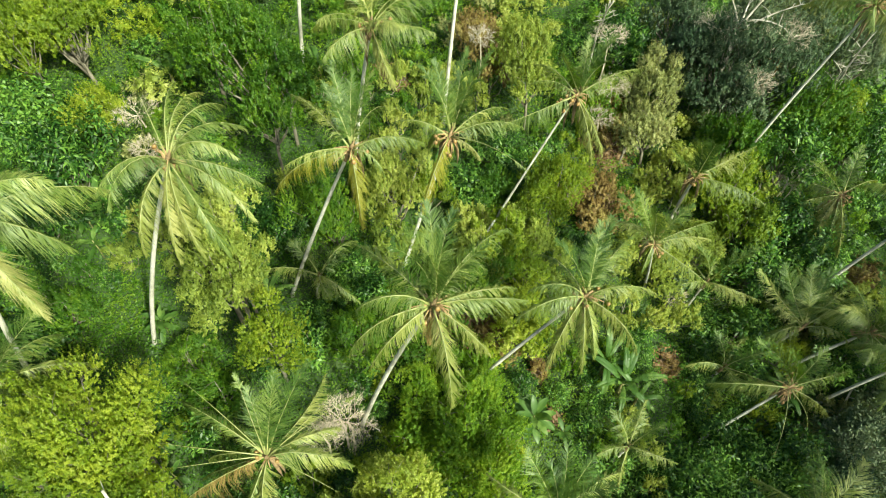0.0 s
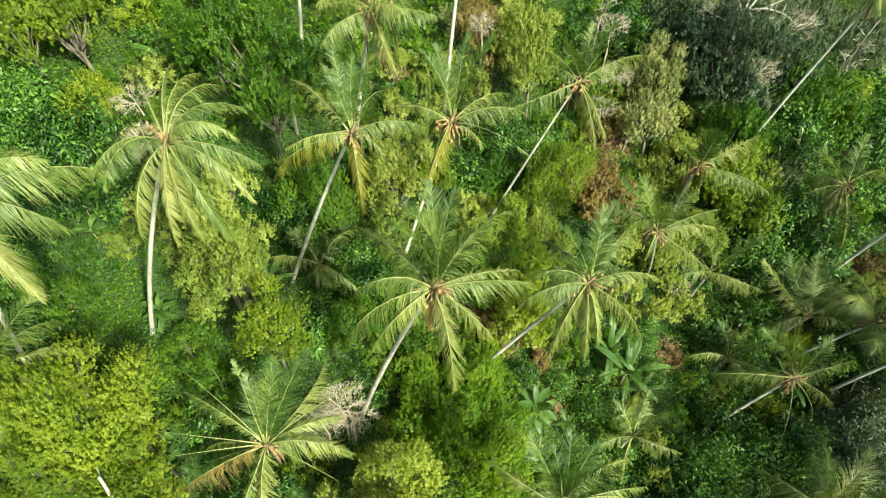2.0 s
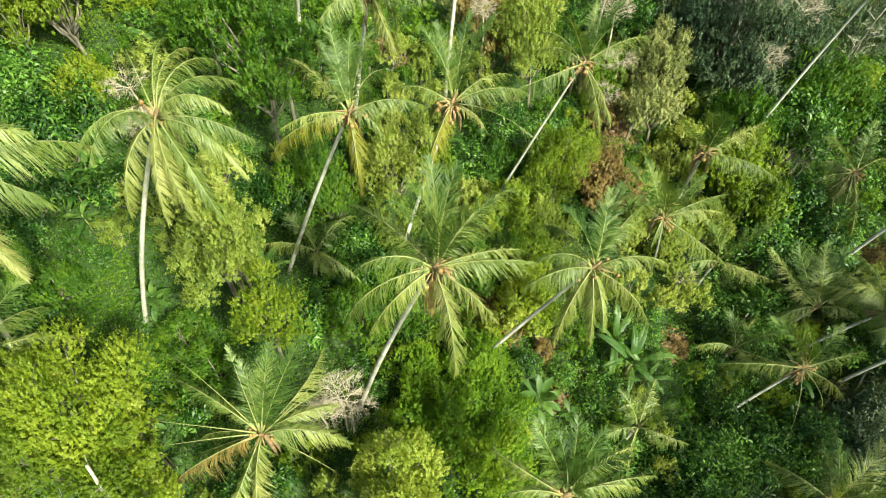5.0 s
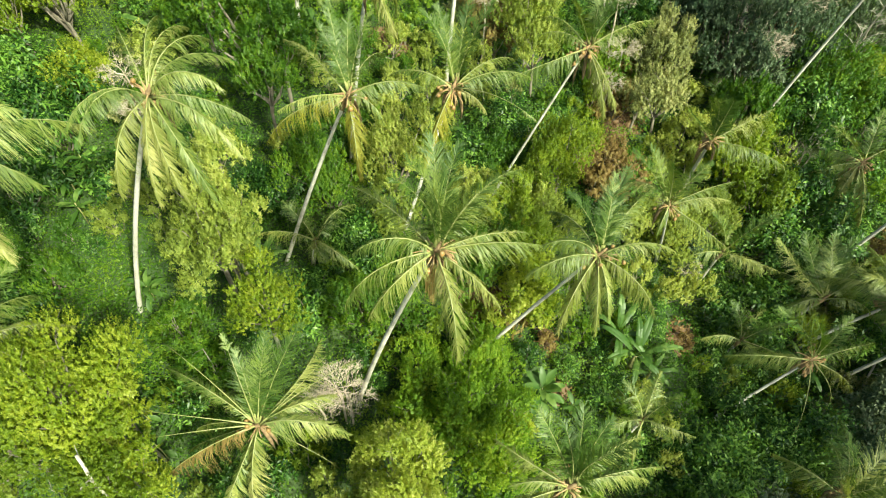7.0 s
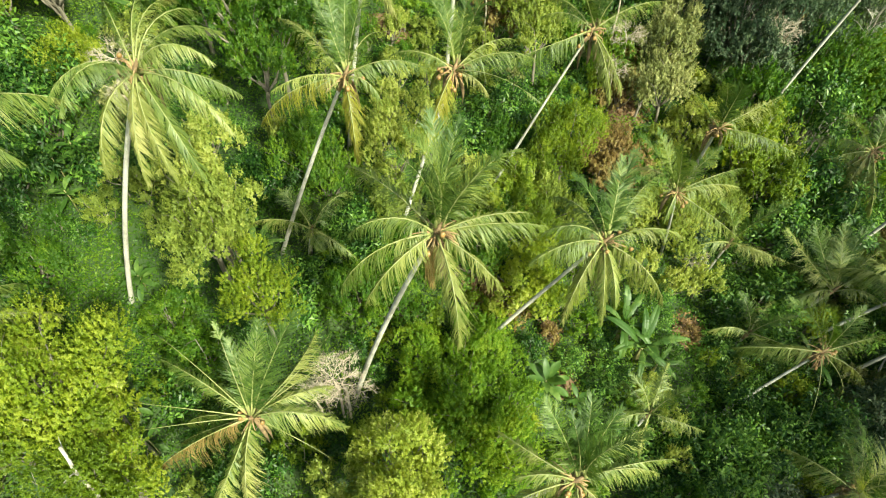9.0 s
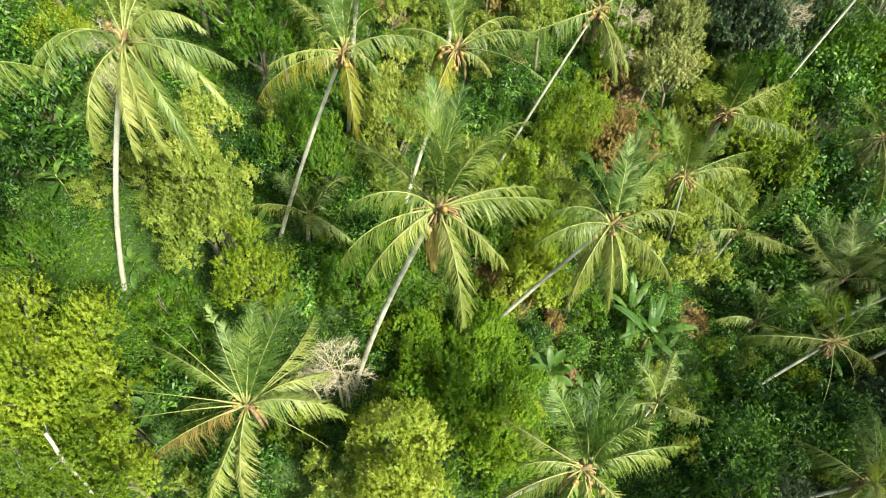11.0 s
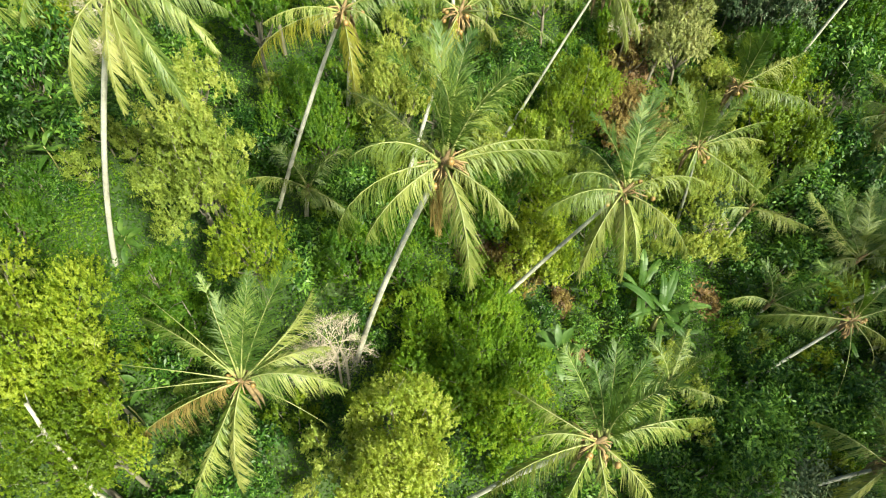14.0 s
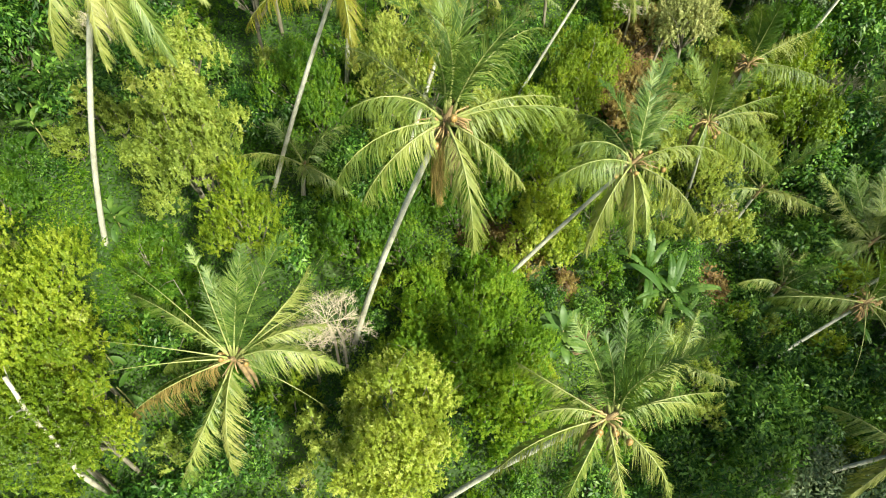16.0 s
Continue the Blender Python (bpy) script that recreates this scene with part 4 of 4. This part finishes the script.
# ---- banana plants ----
def banana_leaf(rng, length, droop, tattered):
    """A broad leaf along +x: folded at the midrib, bowed along its length, its sides split into flaps where it is torn."""
    n = 18
    verts, faces, p = [], [], np.zeros(3)
    e0 = math.radians(rng.uniform(42, 78))
    line = []
    for i in range(n + 1):
        s = i / n
        e = e0 - math.radians(droop) * s ** 1.3
        if i:
            p = p + np.array([math.cos(e), 0, math.sin(e)]) * length / n
        w = 0.02 if s < 0.14 else 0.165 * math.sin(math.pi * min(1, (s - 0.1) / 0.93)) ** 0.55 + 0.01
        line.append((p, w, s))
    for sign in (1, -1):
        i = 0
        while i < n:
            k = min(n, i + (rng.randint(1, 3) if tattered else n))
            flap = rng.uniform(-0.75, 0.15) if tattered else -0.1
            reach = rng.uniform(0.8, 1.1) if tattered else 1.0
            for j in range(i, k + 1):
                q, w, s = line[j]
                w *= reach
                o = len(verts)
                pull = 0.12 * w * (1 if tattered and j == k else 0)
                verts += [tuple(q), (q[0] + 0.25 * w - pull, q[1] + sign * 0.55 * w, q[2] + 0.22 * w), (q[0] + 0.4 * w - pull, q[1] + sign * w, q[2] + 0.22 * w + flap * w * 0.6)]
                if j < k:
                    quad = [(o, o + 1, o + 4, o + 3), (o + 1, o + 2, o + 5, o + 4)]
                    faces += quad if sign < 0 else [f[::-1] for f in quad]
            i = k
    o = len(verts)
    v, f = tube([q for q, w, s in line[::3]], [0.028 * (1 - 0.85 * s) for q, w, s in line[::3]], 5)
    return verts + [tuple(a) for a in v], faces + [tuple(i + o for i in q) for q in f]


_brng = random.Random(5)
BANANA_LEAVES = []
for _i in range(8):
    _v, _f = banana_leaf(_brng, 2.1, 70 + 14 * (_i % 4), _i % 3 != 0)
    _ob = mesh_object("leaf", _v, _f, BANANA, smooth=True)
    BANANA_LEAVES.append(_ob.data)
    bpy.data.objects.remove(_ob)


def banana(x, y, h, size):
    rng = random.Random(int(x * 97 + y * 31))
    base = new("banana_plant")
    base.location = (x, y, slope(x, y) - 0.1)
    tagged(base, "banana plant with broad glossy green leaves in the undergrowth", "banana plant", "banana plants")
    v, f = tube([(0, 0, 0), (0.03, 0.02, h * 0.6), (0.05, 0.0, h + 0.1)], (0.13 * size, 0.10 * size, 0.06 * size), 8)
    mesh_object("stem", v, f, STEM, base, "sheathed green-brown stem", smooth=True)
    for i in range(rng.randint(7, 9)):
        a = 137.5 * i + rng.uniform(-20, 20)
        m = pose(0.05, 0, h, 0, rng.uniform(-22, 28), a) @ Matrix.Scale(size * rng.uniform(0.75, 1.05), 4)
        part_of("leaf", rng.choice(BANANA_LEAVES), base, "", m)


ROWS_BANANA = [
    (-15.6, 30.1, 1.2, 1.15), (9.1, 14.4, 1.3, 1.15),
    (9.9, 13.9, 0.9, 0.7), (8.3, 15.4, 1.5, 1.0), (22.3, 23.5, 1, 1.1),
    (-8.7, 17.6, 0.8, 0.9), (-0.5, 25.7, 1, 0.9), (-7.6, 32.5, 1, 1),
    (19.5, 16, 0.8, 1), (3.1, 33.7, 1, 0.9), (14.5, 15.4, 0.8, 0.8),
]
for _row in ROWS_BANANA:
    banana(*_row)


# ---- low broad-leaved plants ----
def oblong_leaf(rng):
    """A short-stalked oblong leaf along +x, folded at the midrib and bowed."""
    verts, faces, n = [], [], 9
    for i in range(n + 1):
        t = i / n
        w = 0.012 if t < 0.16 else 0.155 * math.sin(math.pi * min(0.985, (t - 0.13) / 0.87)) ** 0.6
        z = 0.34 * t - 0.42 * t * t + 0.012 * math.sin(9 * t + rng.uniform(0, 1))
        verts += [(t, -w, z + 0.28 * w), (t, 0, z), (t, w, z + 0.28 * w)]
    for i in range(n):
        a = 3 * i
        faces += [(a, a + 3, a + 4, a + 1), (a + 1, a + 4, a + 5, a + 2)]
    return verts, faces


OBLONG = []
for _i in range(3):
    _v, _f = oblong_leaf(_brng)
    _ob = mesh_object("leaf", _v, _f, BANANA, smooth=True)
    OBLONG.append(_ob.data)
    bpy.data.objects.remove(_ob)


def leafy_plant(x, y, h, length, count):
    """A soft stem with a whorl of oblong leaves."""
    rng = random.Random(int(x * 41 + y * 77))
    base = new("leafy_plant")
    base.location = (x, y, slope(x, y) - 0.1)
    tagged(base, "low plant with a whorl of oblong light green leaves", "plant", "broad-leaved herbs")
    v, f = tube([(0, 0, 0), (0.02, 0.03, 0.5 * h), (0, 0, h)], (0.035, 0.03, 0.02), 6)
    mesh_object("stem", v, f, STEM, base, "thin green-brown stem", smooth=True)
    for i in range(count):
        up = (i + 0.5) / count
        m = pose(0, 0, h * (0.55 + 0.45 * up), 0, 25 - 70 * up + rng.uniform(-12, 12), 137.5 * i + rng.uniform(-15, 15)) @ Matrix.Scale(length * rng.uniform(0.75, 1.1), 4)
        part_of("leaf", rng.choice(OBLONG), base, "", m)


for _row in LEAFY:
    leafy_plant(*_row)


# ---- dry bushes and a bare trunk ----
def dry_bush(x, y, z, r):
    rng = random.Random(int(x * 53 + y * 17))
    base = new("dry_bush")
    low = slope(x, y) - 0.1
    base.location = (x, y, low)
    tagged(base, "leafless dry bush with pale grey tangled twigs", "bush", "dry bushes")
    limbs = [tube([(0, 0, 0), (0.1, 0.05, 0.6 * (z - low)), (0, 0, z - low - 0.3 * r)], (0.06, 0.05, 0.035), 6)]

    def grow(p, d, length, thick, depth):
        q = p + d * length * 0.5 + Vector((rng.uniform(-1, 1), rng.uniform(-1, 1), rng.uniform(-1, 1))) * length * 0.08
        e = p + d * length + Vector((0, 0, -0.08 * length))
        limbs.append(tube([p, q, e], (thick, thick * 0.8, thick * 0.55), 3, False))
        if depth:
            for _ in range(rng.randint(4, 5)):
                t = (d + Vector((rng.uniform(-1, 1), rng.uniform(-1, 1), rng.uniform(-0.6, 0.8))) * 0.95).normalized()
                grow(q.lerp(e, rng.uniform(0.1, 1)), t, length * rng.uniform(0.55, 0.8), thick * 0.6, depth - 1)

    for i in range(9):
        a = i * 0.7 + rng.uniform(-0.3, 0.3)
        grow(Vector((0, 0, z - low - 0.3 * r)), Vector((math.cos(a), math.sin(a), rng.uniform(0.2, 0.9))).normalized(), 0.42 * r, 0.014, 3)
    v, f = join(limbs)
    mesh_object("branchwork", v, f, DRY_TWIG, base)


ROWS_DRY = [
    (-15.9, 25.8, 11, 1.5), (-15.3, 24.1, 10, 1.1), (-4.4, 10.9, 7, 1.4), (-5.1, 10.3, 6.5, 1.3), (-4.1, 10.9, 6.7, 1.6),
    (13, 19.7, 2.8, 0.9), (20.9, 26.8, 4.7, 1.2), (-13.8, 9.5, 8.5, 1), (10.1, 33.8, 10.2, 1.5), (10.1, 30.8, 8.8, 1.3),
    (2.2, 32.6, 11, 1.2), (16.9, 34.5, 10.5, 2), (21.6, 34.8, 9.7, 2.1), (19, 31.4, 8.7, 1.4), (9.4, 29.7, 7.3, 1.2),
]
for _row in ROWS_DRY:
    dry_bush(*_row)

SNAGS = [
    ((-10.25, 5.18, 7.99), (-11.08, 6.45, 11.31), 0.081, (-1.5, 1)),
    ((22.31, 14.35, -2.71), (23.96, 17.03, 0.69), 0.07, (-0.3, -0.1)),
    ((18.41, 11.86, -2.46), (19.13, 12.44, -1.06), 0.075, (-0.3, -0.1)),
    ((25.58, 33.85, 6.39), (23.68, 30.90, 11.57), 0.06, (-0.5, 0)),
    ((9.64, 34.89, 9.94), (9.09, 31.36, 13.76), 0.06, (-0.2, 0)),
    ((20.66, 26.61, 3.67), (21.25, 27.40, 6.24), 0.05, (-0.2, 0)),
    ((21.0, 26.4, 3.5), (21.75, 27.3, 5.6), 0.045, (-0.1, 0)),
    ((24.6, 33.0, 6.2), (23.3, 30.6, 10.4), 0.05, (-0.4, 0)),
]



def snag(foot, top, radius, back, label):
    """A bare trunk from foot to top; below foot it drops, set back by that much, to the ground."""
    base = new("dead_tree")
    foot, top = Vector(foot), Vector(top)
    way = top - foot
    x, y = foot.x + back[0], foot.y + back[1]
    low = Vector((x, y, slope(x, y) - 0.3))
    base.location = low
    tagged(base, label, "dead tree")
    n = 10
    pts = [Vector((0, 0, 0)), (foot - low) * 0.6] + [foot - low + way * (i / (n - 3)) + Vector((0.05 * math.sin(i), 0.03 * math.cos(2 * i), 0)) for i in range(n - 2)]
    v, f = tube(pts, [radius * (1 - 0.4 * i / n) for i in range(n)], 8)
    mesh_object("trunk", v, f, PALE_BARK, base, smooth=True)
    rng = random.Random(int(foot.x * 13))
    for i in range(3 if radius > 0.08 else 9):
        at = rng.randint(4, 9) if radius <= 0.08 else (6, 7, 8)[i]
        a = rng.uniform(0, 6.28)
        reach = rng.uniform(0.35, 0.6) if radius > 0.08 else rng.uniform(0.5, 1.1)
        end = pts[at] + Vector((reach * math.cos(a), reach * math.sin(a), 0)) + way.normalized() * 0.7 * reach
        mid = pts[at].lerp(end, 0.5) + Vector((0, 0, 0.06))
        limbs = [tube([pts[at], mid, end], (0.35 * radius, 0.25 * radius, 0.1 * radius), 6)]
        if radius <= 0.08:
            for _ in range(3):
                tip = mid + Vector((rng.uniform(-0.3, 0.3), rng.uniform(-0.3, 0.3), rng.uniform(0.05, 0.4)))
                limbs.append(tube([mid.lerp(end, rng.uniform(0, 0.8)), tip], (0.16 * radius, 0.06 * radius), 4, False))
        v, f = join(limbs)
        mesh_object("branch_stub" if radius > 0.08 else "branch", v, f, PALE_BARK, base, smooth=True)


for _foot, _top, _radius, _back in SNAGS:
    snag(_foot, _top, _radius, _back, "pale bare dead tree leaning among leafy branches" if _radius > 0.08 else "thin pale dead tree leaning out of dark shrubs")

# ---- a half-bare tree with arching limbs ----
def bare_limb_tree(x, y, fork, limbs):
    """Bare limbs (azimuth, rise, length, droop, start) arch out of a trunk that forks at that height."""
    rng = random.Random(17)
    base = new("bare_tree")
    base.location = (x, y, slope(x, y) - 0.2)
    tagged(base, "half-bare tree with long pale arching limbs over the wood", "tree")
    v, f = tube([(0, 0, 0), (0.1, 0.05, 0.5 * fork), (0, 0, fork)], (0.16, 0.13, 0.1), 8)
    mesh_object("trunk", v, f, PALE_BARK, base, smooth=True)
    for az, rise, length, droop, low in limbs:
        q, pts, a = Vector((0, 0, fork - low)), [], math.radians(az)
        for i in range(9):
            pts.append(q.copy())
            e = math.radians(rise - droop * (i / 8) ** 1.2)
            q += Vector((math.cos(e) * math.cos(a), math.cos(e) * math.sin(a), math.sin(e))) * length / 8 + Vector((rng.uniform(-1, 1), rng.uniform(-1, 1), rng.uniform(-1, 1))) * 0.05
        pieces = [tube(pts, [0.075 * (1 - 0.85 * i / 8) for i in range(9)], 7)]
        for i in (3, 4, 5, 6, 7, 7, 8):
            tip = pts[i] + Vector((rng.uniform(-0.7, 0.7), rng.uniform(-0.7, 0.7), rng.uniform(-0.1, 0.8)))
            pieces.append(tube([pts[i], pts[i].lerp(tip, 0.5) + Vector((0, 0, 0.08)), tip], (0.02, 0.014, 0.005), 4, False))
        v, f = join(pieces)
        mesh_object("limb", v, f, PALE_BARK, base, smooth=True)


bare_limb_tree(17.9, 34.2, 6.3, ((5, 42, 4.4, 45, 0.0), (-20, 22, 3.4, 75, -0.9), (25, 66, 5.0, 85, -0.4), (150, 60, 2.6, 10, -0.6), (60, 50, 3.0, 40, -0.3)))

# ---- tall trees out of view, added to throw shade into the hollow ----
for _x, _y, _z, _r in ((21.5, -6, 17, 3.2), (20.6, 1.2, 15, 3.4), (32, -9, 18, 3.8), (27, 1, 16, 3.4), (33, -3, 17, 3.9), (28.5, 7, 16, 3.7), (37, 3, 17, 4.0), (36.5, 9, 15, 3.6), (40, 10, 16, 4.0), (39, 20, 14, 3.6), (42, -6, 19, 4.2)):
    tree("dark", _x, _y, _z, _r)
